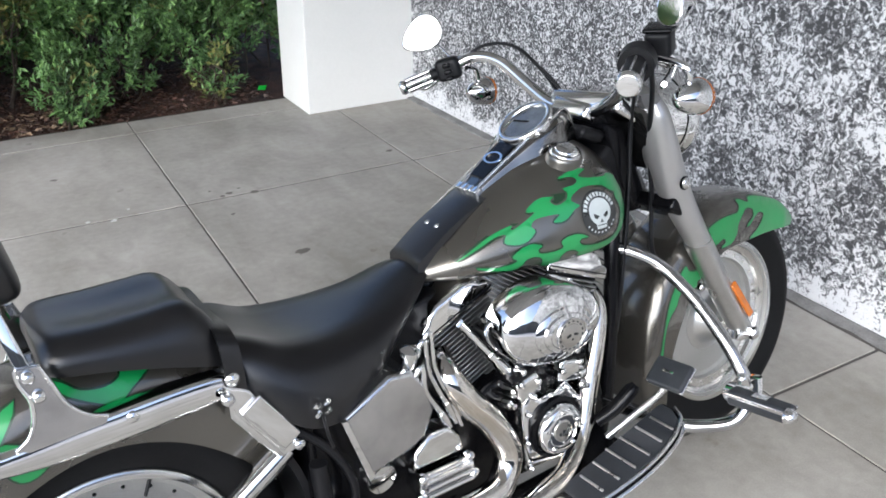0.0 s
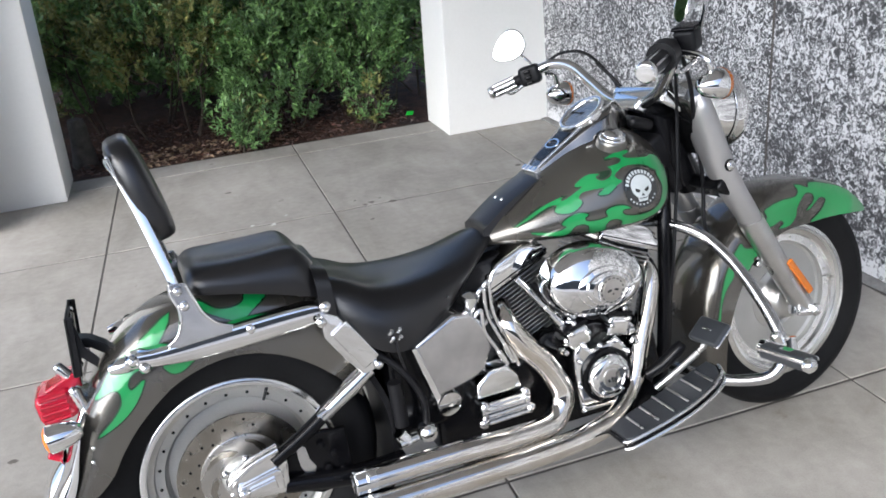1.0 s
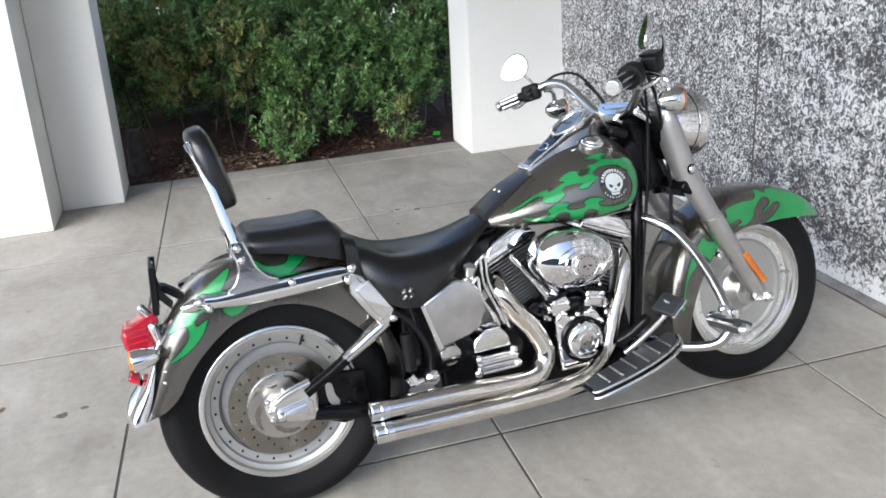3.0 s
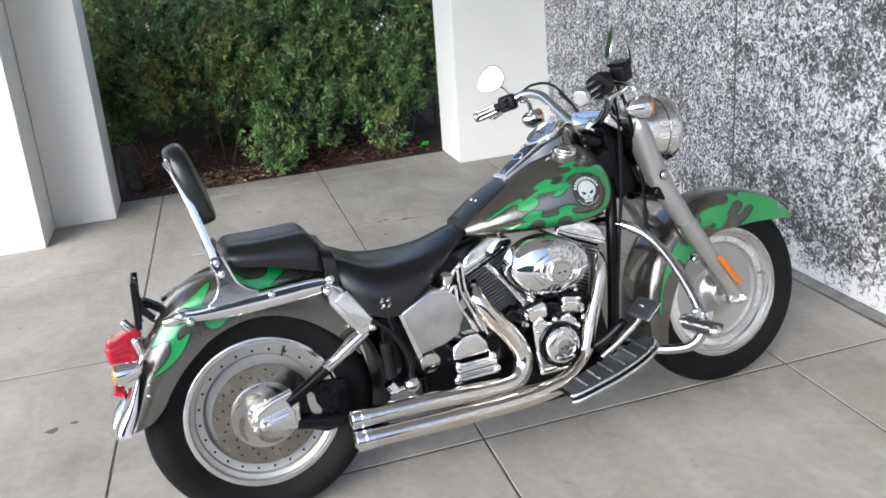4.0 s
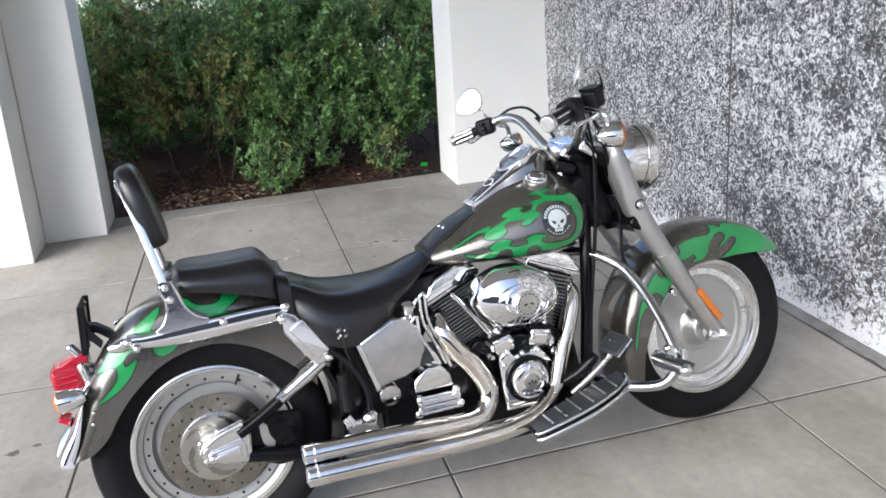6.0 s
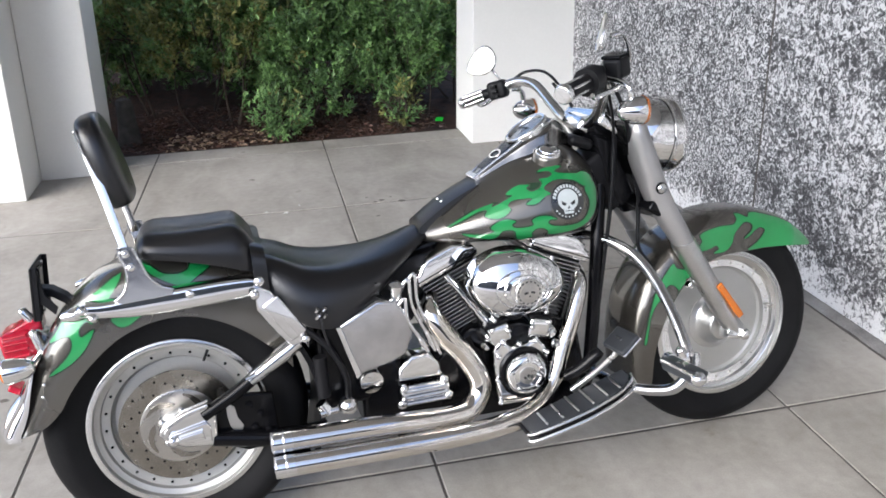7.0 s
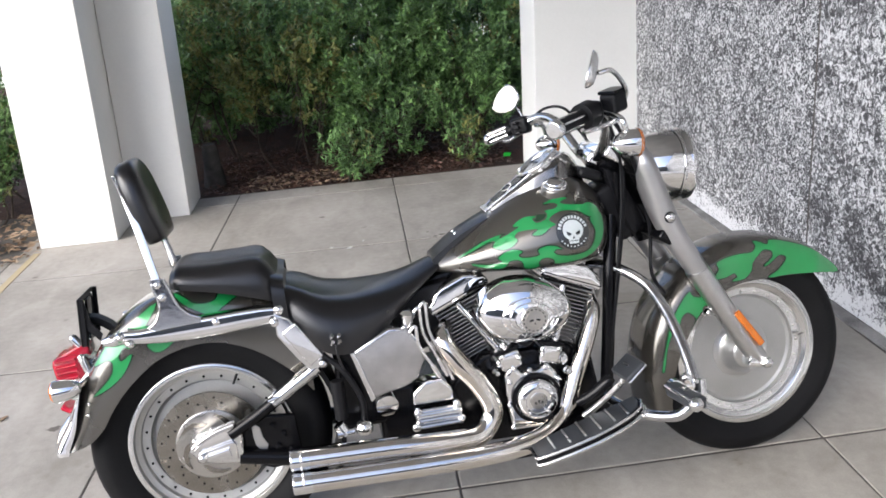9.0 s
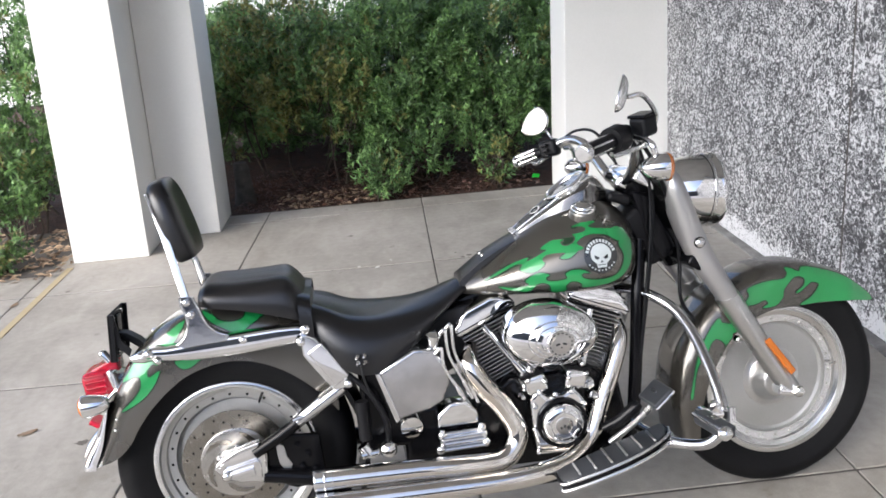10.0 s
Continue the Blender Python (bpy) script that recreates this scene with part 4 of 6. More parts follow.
for s in (-1, 1):
    sig = part("rear_turn_signal", lathe([(0.001, -0.042), (0.013, -0.040), (0.023, -0.026), (0.0285, 0.0), (0.030, 0.018), (0.0285, 0.023), (0.026, 0.019)], (-0.282, s * 0.125, 0.556), (-1, 0, -0.06), 28), chrome, bike, "chrome bullet turn signal with amber lens")
    part("signal_lens", lathe([(0.0280, 0.018), (0.0265, 0.026), (0.019, 0.031), (0, 0.033)], (-0.282, s * 0.125, 0.556), (-1, 0, -0.06), 24), amber, sig)
part("signal_bar", tube([(-0.250, -0.125, 0.556), (-0.236, 0, 0.560), (-0.250, 0.125, 0.556)], 0.010, 10), chrome, bike)
tip = part("fender_tip", fender_skin([(-0.252, 0.549), (-0.277, 0.505), (-0.303, 0.458), (-0.334, 0.414), (-0.350, 0.386), (-0.351, 0.374)], [(-0.250, 0.537), (-0.264, 0.490), (-0.276, 0.446), (-0.290, 0.412), (-0.302, 0.388), (-0.304, 0.374)], [0.1155, 0.1155, 0.1155, 0.1160, 0.117], 24, 0.5, 5, 0.003), chrome, bike, "chrome fender tip with a small red lens")
part("tip_bulge", fender_skin([(-0.306, 0.462), (-0.340, 0.428), (-0.360, 0.392), (-0.362, 0.368)], [(-0.300, 0.440), (-0.312, 0.415), (-0.322, 0.388), (-0.326, 0.368)], [0.050, 0.070, 0.074, 0.070], 18, 0.6, 4, 0.003), chrome, tip)
part("tip_lens", box((-0.318, 0, 0.470), (0.030, 0.060, 0.016), 0.005, (0, 34, 0)), red_lens, tip)
for x, z in ((-0.233, 0.505), (-0.240, 0.475)):
    part("fender_rivet", lathe([(0.005, 0), (0.004, 0.003), (0, 0.004)], (x, -0.112, z), (0, -1, 0), 10), chrome, rear_fender)

# fork, headlamp, bars
def cover_form(s):
    """The long fork cover: broad and flat under the headlamp, round lower down."""
    rings = []
    for x, y, z, a, b in spline([(1.290, 0.104, 0.972, 0.022, 0.034), (1.300, 0.106, 0.940, 0.032, 0.046), (1.322, 0.108, 0.872, 0.036, 0.048), (1.347, 0.114, 0.795, 0.036, 0.042), (1.378, 0.121, 0.720, 0.034, 0.036), (1.420, 0.122, 0.650, 0.031, 0.032), (1.446, 0.122, 0.606, 0.030, 0.030)], 4):
        ring = []
        for t in np.linspace(0, 2 * math.pi, 24, endpoint=False):
            u, v = a * math.cos(t), b * math.sin(t)
            ring.append((x + u * 0.853, s * (y + v), z + u * 0.522))
        rings.append(ring)
    return skin(rings)


for s in (-1, 1):
    y = s * 0.122
    leg = part("fork_leg", cover_form(s), fork_paint, bike, "silver fork cover", LEGS @ FORK)
    part("slider", tube([(1.440, y, 0.615), (1.448, y, 0.600), (1.52, y, 0.480), (1.585, y, 0.372), (1.622, y, 0.318), (1.628, y, 0.306)], [0.033, 0.033, 0.031, 0.029, 0.026, 0.014], 20, 3), satin, leg, "", LEGS @ FORK)
    part("fork_bolt", lathe([(0.013, 0), (0.013, 0.006), (0.007, 0.010), (0, 0.010)], (1.350, y + s * 0.034, 0.782), (0, s, 0), 16), chrome, leg, "", LEGS @ FORK)
    part("fork_bolt_ring", lathe([(0.016, 0), (0.016, 0.003), (0.013, 0.004)], (1.350, y + s * 0.0335, 0.782), (0, s, 0), 16), black_metal, leg, "", LEGS @ FORK)
    part("reflector", box((1.576, y + s * 0.030, 0.428), (0.020, 0.010, 0.132), 0.004, (0, -35.5, 0)), amber, leg, "amber side reflector", LEGS @ FORK)
    part("axle_nut", lathe([(0.017, 0), (0.017, 0.020), (0.010, 0.026), (0, 0.027)], (1.628, y + s * 0.016, 0.316), (0, s, 0), 6), chrome, leg, "", LEGS @ FORK)
    part("axle_clamp", box((1.602, y + s * 0.002, 0.318), (0.055, 0.045, 0.030), 0.006, (0, 12, 0)), chrome, leg, "", LEGS @ FORK)
    part("fender_bolt", lathe([(0.011, 0), (0.011, 0.016), (0.006, 0.02), (0, 0.02)], (1.478, s * 0.092, 0.478), (0, s, 0), 10), chrome, front_fender, "", LEGS @ FORK)
part("axle", tube([(FRONT[0], -0.13, FRONT[2]), (FRONT[0], 0.13, FRONT[2])], 0.016, 14, 1), steel, front_wheel, "", FORK)
lamp = part("headlamp", lathe([(0.001, -0.128), (0.03, -0.125), (0.062, -0.105), (0.088, -0.05), (0.098, 0.0), (0.101, 0.045), (0.106, 0.050), (0.106, 0.066), (0.098, 0.070)], (1.394, 0, 0.907), (1, 0, -0.08), 48), chrome, bike, "chrome headlamp", FORK, 60)
part("headlamp_glass", lathe([(0.100, 0.064), (0.098, 0.070), (0.07, 0.082), (0, 0.088)], (1.394, 0, 0.907), (1, 0, -0.08), 40), badge_pale, lamp, "", FORK)
part("headlamp_band", lathe([(0.1025, 0.026), (0.1040, 0.028), (0.1040, 0.033), (0.1025, 0.035)], (1.394, 0, 0.907), (1, 0, -0.08), 48), chrome, lamp, "", FORK)
part("upper_fork_cover", skin([[(x, -w, z), (x + 0.05, -w * 0.7, z + 0.012), (x + 0.06, w * 0.7, z + 0.012), (x, w, z), (x - 0.02, w * 0.8, z - 0.01), (x - 0.02, -w * 0.8, z - 0.01)] for x, z, w in ((1.215, 0.985, 0.09), (1.25, 0.955, 0.128), (1.29, 0.89, 0.13), (1.33, 0.82, 0.115))]), black_gloss, bike, "gloss black fork nacelle", FORK)
part("triple_clamp", box((1.228, 0, 0.962), (0.085, 0.215, 0.044), 0.010, (0, 31, 0)), chrome, bike, "", FORK)
part("lower_clamp", box((1.352, 0, 0.715), (0.09, 0.29, 0.035), 0.010, (0, 31, 0)), black_metal, bike, "", FORK)
for s in (-1, 1):
    part("riser", tube([(1.222, 0.03 + s * 0.045, 0.915), (1.206, 0.03 + s * 0.045, 0.938), (1.194, 0.03 + s * 0.045, 0.956)], 0.017, 14), chrome, bike)
part("handlebar", tube([(0.998, 0.436, 1.001), (1.06, 0.402, 1.024), (1.115, 0.370, 1.048), (1.150, 0.330, 1.060), (1.172, 0.270, 1.048), (1.184, 0.195, 1.004), (1.190, 0.12, 0.966), (1.193, 0.05, 0.954), (1.194, -0.02, 0.958), (1.192, -0.08, 0.982), (1.186, -0.135, 1.030), (1.172, -0.182, 1.076), (1.145, -0.215, 1.096), (1.105, -0.248, 1.095), (0.995, -0.332, 1.077)], 0.0150, 16), chrome, bike, "chrome handlebar")
for s, a, b in ((1, (0.992, 0.440, 0.999), (1.068, 0.397, 1.027)), (-1, (0.988, -0.338, 1.076), (1.085, -0.262, 1.092))):
    A, B = Vector(a), Vector(b)
    fat = 0.76 if s > 0 else 1.0
    grip = part("grip", tube([A, A + (B - A) * 0.1, A + (B - A) * 0.9, B], [0.019 * fat, 0.021 * fat, 0.021 * fat, 0.020 * fat], 18, 2), black_plastic, bike, "black rubber grip with chrome bands")
    part("grip_cap", tube([A - (B - A) * 0.10, A - (B - A) * 0.02, A + (B - A) * 0.06], [0.018 * fat, 0.024 * fat, 0.023 * fat], 18, 3), chrome, grip)
    for k in range(6):
        an = 2 * math.pi * k / 6
        side = (B - A).normalized().orthogonal().normalized()
        side = Matrix.Rotation(an, 3, (B - A).normalized()) @ side
        part("grip_band", tube([A + (B - A) * 0.10 + side * 0.0192 * fat, A + (B - A) * 0.80 + side * 0.0192 * fat], 0.0065 if s > 0 else 0.0035, 8, 1), chrome, grip)
    C = B + (B - A).normalized() * 0.03
    sw = part("switch_housing", box(C, (0.062, 0.048, 0.056), 0.012, (0, -12, s * -38)), black_plastic, bike, "black switch housing")
    for k in range(3):
        part("switch", box(C + Vector((-0.024 + 0.004 * k, -s * 0.02 - 0.006, 0.012 - 0.016 * k)), (0.018, 0.020, 0.010), 0.003, (0, -12, s * -38)), black_metal, sw)
    D = C + Vector((0.050, -s * 0.020, 0.018))
    if s < 0:
        D = D + Vector((0.006, -0.012, -0.020))
        part("brake_reservoir", box(D + Vector((0.010, 0, 0.024)), (0.052, 0.052, 0.052), 0.010, (0, -10, 30)), black_plastic, bike, "black brake fluid reservoir")
        part("reservoir_lid", box(D + Vector((0.009, 0, 0.052)), (0.056, 0.056, 0.009), 0.004, (0, -10, 30)), black_metal, bike)
        part("throttle_drum", tube([B - (B - A) * 0.10, B + (B - A) * 0.22], [0.034, 0.036], 20, 1), black_plastic, bike)
    E = D + Vector((0.012, 0, -0.012))
    part("lever", tube([E, E + Vector((-0.02, s * 0.05, -0.006)), A + Vector((0.075, s * 0.01, -0.012)), A + Vector((0.055, s * 0.03, -0.006))], [0.010, 0.008, 0.006, 0.005], 12, 5), chrome, bike, "chrome hand lever")
    MC = Vector((1.066, 0.455, 1.119)) if s > 0 else Vector((1.074, -0.355, 1.202))
    MN = Vector((-0.80, -0.60, 0.08)) if s > 0 else Vector((-0.88, 0.34, 0.27))
    drop = Matrix.Translation(MC) @ axis_turn(MN) @ Matrix.Rotation(radians(208 if s > 0 else -35), 4, "Z")

    def teardrop(profile):
        bm = lathe(profile, n=40)
        for v in bm.verts:
            v.co.y *= (0.80 if s > 0 else 0.90) * (1 - 0.30 * v.co.x / 0.056)
            v.co.x *= 1.14 if s > 0 else 1.05
            v.co *= 0.93 if s > 0 else 1.0
            if s < 0:
                v.co *= 0.84
        bm.transform(drop)
        return bm

    mir = part("mirror", teardrop([(0.001, -0.0225), (0.010, -0.022), (0.035, -0.019), (0.050, -0.010), (0.056, 0.0), (0.054, 0.003), (0.052, 0.0015)]), chrome, bike, "chrome teardrop mirror")
    part("mirror_glass", teardrop([(0.0515, 0.001), (0.0515, 0.0018), (0, 0.0018)]), chrome, mir)
    back = MC - MN.normalized() * 0.020
    stem = [C + Vector((0.01, -0.01, 0.02)), C * 0.55 + back * 0.45 + Vector((0.014, -0.006, 0.006)), back] if s > 0 else [D + Vector((0.03, 0, 0.01)), D + Vector((0.040, s * 0.010, 0.050)), back + Vector((0.040, -s * 0.010, 0.0)), back]
    part("mirror_stem", tube(stem, 0.004 if s > 0 else 0.006, 10), chrome, mir)
    SC = Vector((1.180, 0.365, 0.968)) if s > 0 else Vector((1.183, -0.312, 1.020))
    sig = part("front_turn_signal", lathe([(0.001, -0.048), (0.012, -0.045), (0.024, -0.032), (0.033, -0.008), (0.035, 0.018), (0.033, 0.022), (0.030, 0.018)], SC, (1, 0, -0.05), 28), chrome, bike, "chrome bullet turn signal with amber lens")
    part("signal_lens", lathe([(0.0355, 0.014), (0.0345, 0.021), (0.024, 0.027), (0, 0.029)], SC, (1, 0, -0.05), 24), amber, sig)
    part("signal_stem", tube([SC + Vector((-0.01, 0, 0.025)), SC + Vector((-0.02, -s * 0.005, 0.060)), C + Vector((0.04, -s * 0.02, 0))], 0.008, 10), chrome, sig)

# engine
engine = part("crankcase", prism([(0.70, 0.215), (1.07, 0.205), (1.13, 0.29), (1.11, 0.41), (1.03, 0.47), (0.80, 0.47), (0.70, 0.40)], -0.125, 0.125, 0.014), black_metal, bike, "black engine crankcase")
part("cam_cover", prism([(0.852, 0.262), (0.968, 0.258), (0.998, 0.31), (0.990, 0.405), (0.965, 0.440), (0.93, 0.425), (0.89, 0.425), (0.862, 0.452), (0.840, 0.42), (0.842, 0.33)], -0.185, -0.12, 0.012), chrome, engine, "chrome cam cover")
part("cam_ring", lathe([(0.070, 0), (0.069, 0.012), (0.060, 0.014), (0.059, 0.004)], (0.922, -0.183, 0.350), (0, -1, 0)), black_metal, engine)
part("timer_cover", lathe([(0.058, 0), (0.057, 0.018), (0.050, 0.027), (0.036, 0.029), (0.034, 0.026), (0, 0.027)], (0.922, -0.186, 0.350), (0, -1, 0)), chrome, engine)
part("timer_badge", lathe([(0.024, 0.0), (0.024, 0.002), (0.021, 0.003), (0.020, 0.0015), (0, 0.0025)], (0.922, -0.2125, 0.350), (0, -1, 0), 28), steel, engine)
for k in (-1, 0, 1):
    part("timer_mark", box((0.922 + 0.009 * k, -0.2150, 0.349 - 0.004 * abs(k)), (0.006, 0.0015, 0.008), 0.0005, (0, 30 * k, 0)), badge_dark, engine)
for k in range(5):
    a = 2 * math.pi * k / 5 + 0.3
    part("cover_screw", lathe([(0.005, 0), (0.005, 0.004), (0, 0.005)], (0.922 + 0.044 * math.cos(a), -0.213, 0.350 + 0.044 * math.sin(a)), (0, -1, 0), 8), chrome, engine)
for x, tilt in ((0.862, 14), (0.972, -14)):
    part("lifter_block", box((x, -0.150, 0.462), (0.060, 0.07, 0.052), 0.010, (0, -tilt, 0)), chrome, engine, "chrome lifter block")
    part("lifter_band", box((x - tilt * 0.0006, -0.152, 0.492), (0.072, 0.06, 0.013), 0.004, (0, -tilt, 0)), black_metal, engine)
AX = 0.385, 0.923
for s, base, nm in ((-1, (0.855, 0.395), "rear_cylinder"), (1, (0.968, 0.395), "front_cylinder")):
    d = Vector((s * AX[0], 0, AX[1]))
    o = Vector((base[0], 0, base[1]))
    tilt = s * math.degrees(math.atan2(AX[0], AX[1]))
    cyl = part(nm, tube([o, o + d * 0.25], 0.044, 24, 1), black_metal, bike, "black finned cylinder with polished fin edges")
    along = Vector((AX[1], 0, -s * AX[0]))
    to_cyl = Matrix.Translation(o) @ Matrix.Rotation(radians(tilt), 4, "Y")
    for k in range(17):
        u = k / 16
        fin = joined(box((0, 0, 0.070 + 0.0108 * k), (0.132 + 0.030 * u, 0.176 + 0.016 * u, 0.0036), 0.0011))
        part("cooling_fin", fin, fin_metal, cyl, "", to_cyl)
    part("cylinder_head", box((0, 0, 0.249), (0.150, 0.184, 0.014), 0.004), black_metal, cyl, "", to_cyl)
    rock = part("rocker_cover", prism([(-0.089, 0.253), (-0.092, 0.268), (-0.086, 0.284), (-0.070, 0.290), (-0.060, 0.302), (-0.036, 0.312), (0.036, 0.312), (0.060, 0.302), (0.070, 0.290), (0.086, 0.284), (0.092, 0.268), (0.089, 0.253)], -0.108, 0.108, 0.009), chrome, cyl, "chrome rocker cover", to_cyl)
    part("rocker_seam", prism([(-0.0905, 0.2655), (-0.0905, 0.2685), (0.0905, 0.2685), (0.0905, 0.2655)], -0.1092, 0.1092, 0.0006), black_metal, rock, "", to_cyl)
    for u in (-0.066, -0.022, 0.022, 0.066):
        part("rocker_boss", lathe([(0.013, -0.022), (0.0125, 0.004), (0.008, 0.007), (0.008, 0.014), (0.004, 0.016), (0, 0.0155)], (u, -0.094, 0.296 if abs(u) < 0.05 else 0.284), (0, -0.25, 1), 12), chrome, rock, "", to_cyl)
    for v in (-0.017, 0.017):
        foot = Vector((0.858 if s < 0 else 0.978, -0.150, 0.485)) + Vector((v, 0, 0))
        head = o + d * 0.250 + Vector((v * 1.6 + (0.012 if s < 0 else -0.045), -0.122 if s < 0 else -0.100, 0))
        rod = part("pushrod_tube", tube([foot, foot * 0.72 + head * 0.28, foot * 0.7 + head * 0.3, head], [0.013, 0.013, 0.0095, 0.0095], 12, 1), chrome, cyl, "chrome pushrod tube")
        part("pushrod_clip", tube([foot * 0.62 + head * 0.38, foot * 0.56 + head * 0.44], 0.0125, 12, 1), chrome, rod)

# small fittings between the cylinders and round the cam cover
for x, z in ((0.852, 0.275), (0.846, 0.340), (0.852, 0.405), (0.868, 0.440), (0.910, 0.430), (0.955, 0.432), (0.985, 0.395), (0.992, 0.320), (0.970, 0.270)):
    part("case_bolt", lathe([(0.0075, 0), (0.0075, 0.006), (0.0045, 0.008), (0.0045, 0.005), (0, 0.005)], (x, -0.184, z), (0, -1, 0), 10), chrome, engine)
for x, z in ((0.840, 0.478), (0.884, 0.470), (0.950, 0.470), (0.998, 0.476), (0.846, 0.505), (0.990, 0.505)):
    part("lifter_bolt", lathe([(0.008, -0.02), (0.008, 0.004), (0.005, 0.008), (0, 0.008)], (x, -0.183, z), (0, -1, 0.1), 10), chrome, engine)
for x, z, r in ((0.838, 0.455, 0.016), (1.008, 0.440, 0.018), (0.822, 0.430, 0.012), (1.020, 0.405, 0.014)):
    part("oil_fitting", lathe([(r, -0.06), (r, 0.0), (r * 0.8, 0.006), (r * 0.55, 0.008), (r * 0.5, 0.016), (0, 0.017)], (x, -0.165, z), (0.1, -1, 0.1), 12), chrome, engine)
part("intake_manifold", tube([(0.835, -0.03, 0.575), (0.912, -0.06, 0.560), (0.990, -0.03, 0.575)], 0.030, 16), black_metal, engine)
part("carburettor", box((0.912, -0.120, 0.548), (0.085, 0.12, 0.075), 0.012), black_plastic, engine, "black carburettor body")
part("choke_line", tube([(0.880, -0.170, 0.520), (0.905, -0.178, 0.500), (0.935, -0.175, 0.512), (0.960, -0.160, 0.530)], 0.0045, 8), black_plastic, engine)
for k, s in enumerate((-1, 1)):
    part("plug_lead", tube([(0.912 + s * 0.125, -0.085, 0.595), (0.912 + s * 0.100, -0.165, 0.555), (0.912 + s * 0.045, -0.160, 0.530), (0.905, -0.10, 0.60)], 0.005, 8), black_plastic, engine)
    part("plug_cap", tube([(0.912 + s * 0.118, -0.100, 0.592), (0.912 + s * 0.108, -0.140, 0.572)], [0.009, 0.008], 10, 1), black_plastic, engine)
for i in range(7):
    u = i / 6
    part("spring_ring", lathe([(0.0135, -0.002), (0.0150, 0), (0.0135, 0.002)], (0.986 + 0.030 * u, -0.149, 0.500 + 0.055 * u), (0.4, 0, 0.9), 14), chrome, engine)

air = lathe([(1.0, -0.055), (1.0, -0.012), (0.995, -0.004), (0.975, 0.005), (0.93, 0.0135), (0.84, 0.022), (0.72, 0.029), (0.60, 0.0345), (0.585, 0.0335), (0.565, 0.0365), (0.48, 0.0405), (0.465, 0.0395), (0.445, 0.043), (0.37, 0.0455), (0.35, 0.0435), (0, 0.0435)], n=72)
for v in air.verts:
    # the inner rings sit round the badge, ahead of and below the middle
    r = min(1.0, math.hypot(v.co.x, v.co.y))
    v.co.x, v.co.y = v.co.x * 0.1265 + (1 - r) * 0.013, v.co.y * 0.0865 * (1 - 0.07 * v.co.x) - (1 - r) * 0.013
air.transform(pose(0.908, -0.205, 0.602, 90, 0, 0) @ Matrix.Rotation(radians(-6), 4, "Z"))
cleaner = part("air_cleaner", air, chrome, bike, "oval domed chrome air cleaner cover with a round badge", None, 30)
BADGE = (0.920, 0.588)
part("cleaner_badge_ring", lathe([(0.037, 0), (0.037, 0.004), (0.035, 0.0055), (0.0345, 0.003)], (BADGE[0], -0.2475, BADGE[1]), (0, -1, 0)), chrome, cleaner)
part("cleaner_badge", lathe([(0.0345, 0), (0.0345, 0.0025), (0.024, 0.0025), (0.0235, 0.004), (0, 0.006)], (BADGE[0], -0.2475, BADGE[1]), (0, -1, 0)), steel, cleaner)
for k in range(16):
    a = 2 * math.pi * (k + 0.5) / 16
    part("badge_bar", box((BADGE[0] + 0.029 * math.cos(a), -0.2505, BADGE[1] + 0.029 * math.sin(a)), (0.006, 0.0015, 0.0035), 0.0004, (0, 90 - math.degrees(a), 0)), dial_grey, cleaner)
for dx, dz, w, h in ((-0.009, 0.001, 0.011, 0.005), (0.009, 0.001, 0.011, 0.005), (0.0, -0.008, 0.004, 0.004)):
    part("badge_mark", box((BADGE[0] + dx, -0.2535, BADGE[1] + dz), (w, 0.002, h), 0.0006, (0, dx * 1800, 0)), badge_dark, cleaner)
# exhaust
UP = [(0.705, -0.100, 0.565), (0.690, -0.150, 0.540), (0.720, -0.168, 0.480), (0.765, -0.174, 0.418), (0.798, -0.180, 0.344), (0.782, -0.190, 0.297), (0.735, -0.208, 0.276), (0.62, -0.226, 0.287), (0.50, -0.233, 0.300), (0.262, -0.235, 0.311)]
LOW = [(1.130, -0.050, 0.580), (1.122, -0.100, 0.535), (1.085, -0.130, 0.455), (1.043, -0.150, 0.375), (1.002, -0.172, 0.293), (0.945, -0.208, 0.254), (0.868, -0.236, 0.242), (0.733, -0.252, 0.240), (0.491, -0.256, 0.248), (0.262, -0.255, 0.256)]
for pts, r in ((UP, [0.022, 0.027, 0.029, 0.030, 0.030, 0.030, 0.029, 0.028, 0.0275, 0.027]), (LOW, [0.022, 0.025, 0.026, 0.027, 0.027, 0.027, 0.027, 0.027, 0.027, 0.027])):
    pipe = part("exhaust_pipe", tube(pts, r, 24, 7), straw_chrome, bike, "long chrome exhaust pipe, faintly straw tinted")
    e, d = Vector(pts[-1]), (Vector(pts[-1]) - Vector(pts[-2])).normalized()
    R = r[-1]
    part("pipe_tip", lathe([(R, -0.040), (R + 0.0012, -0.038), (R + 0.0012, 0.006), (R, 0.009), (R - 0.005, 0.010), (R - 0.006, -0.004), (0, -0.005)], e, d, 32), chrome, pipe)
    part("pipe_mouth", lathe([(R - 0.006, -0.004), (R - 0.006, -0.0030), (0, -0.0030)], e, d, 24), black_metal, pipe)
    for u in (-0.022,):
        part("tip_band", lathe([(R + 0.0010, u), (R + 0.0026, u + 0.002), (R + 0.0026, u + 0.004), (R + 0.0010, u + 0.006)], e, d, 32), chrome, pipe)
part("pipe_bracket", box((0.30, -0.215, 0.285), (0.09, 0.02, 0.06), 0.004), black_metal, bike)

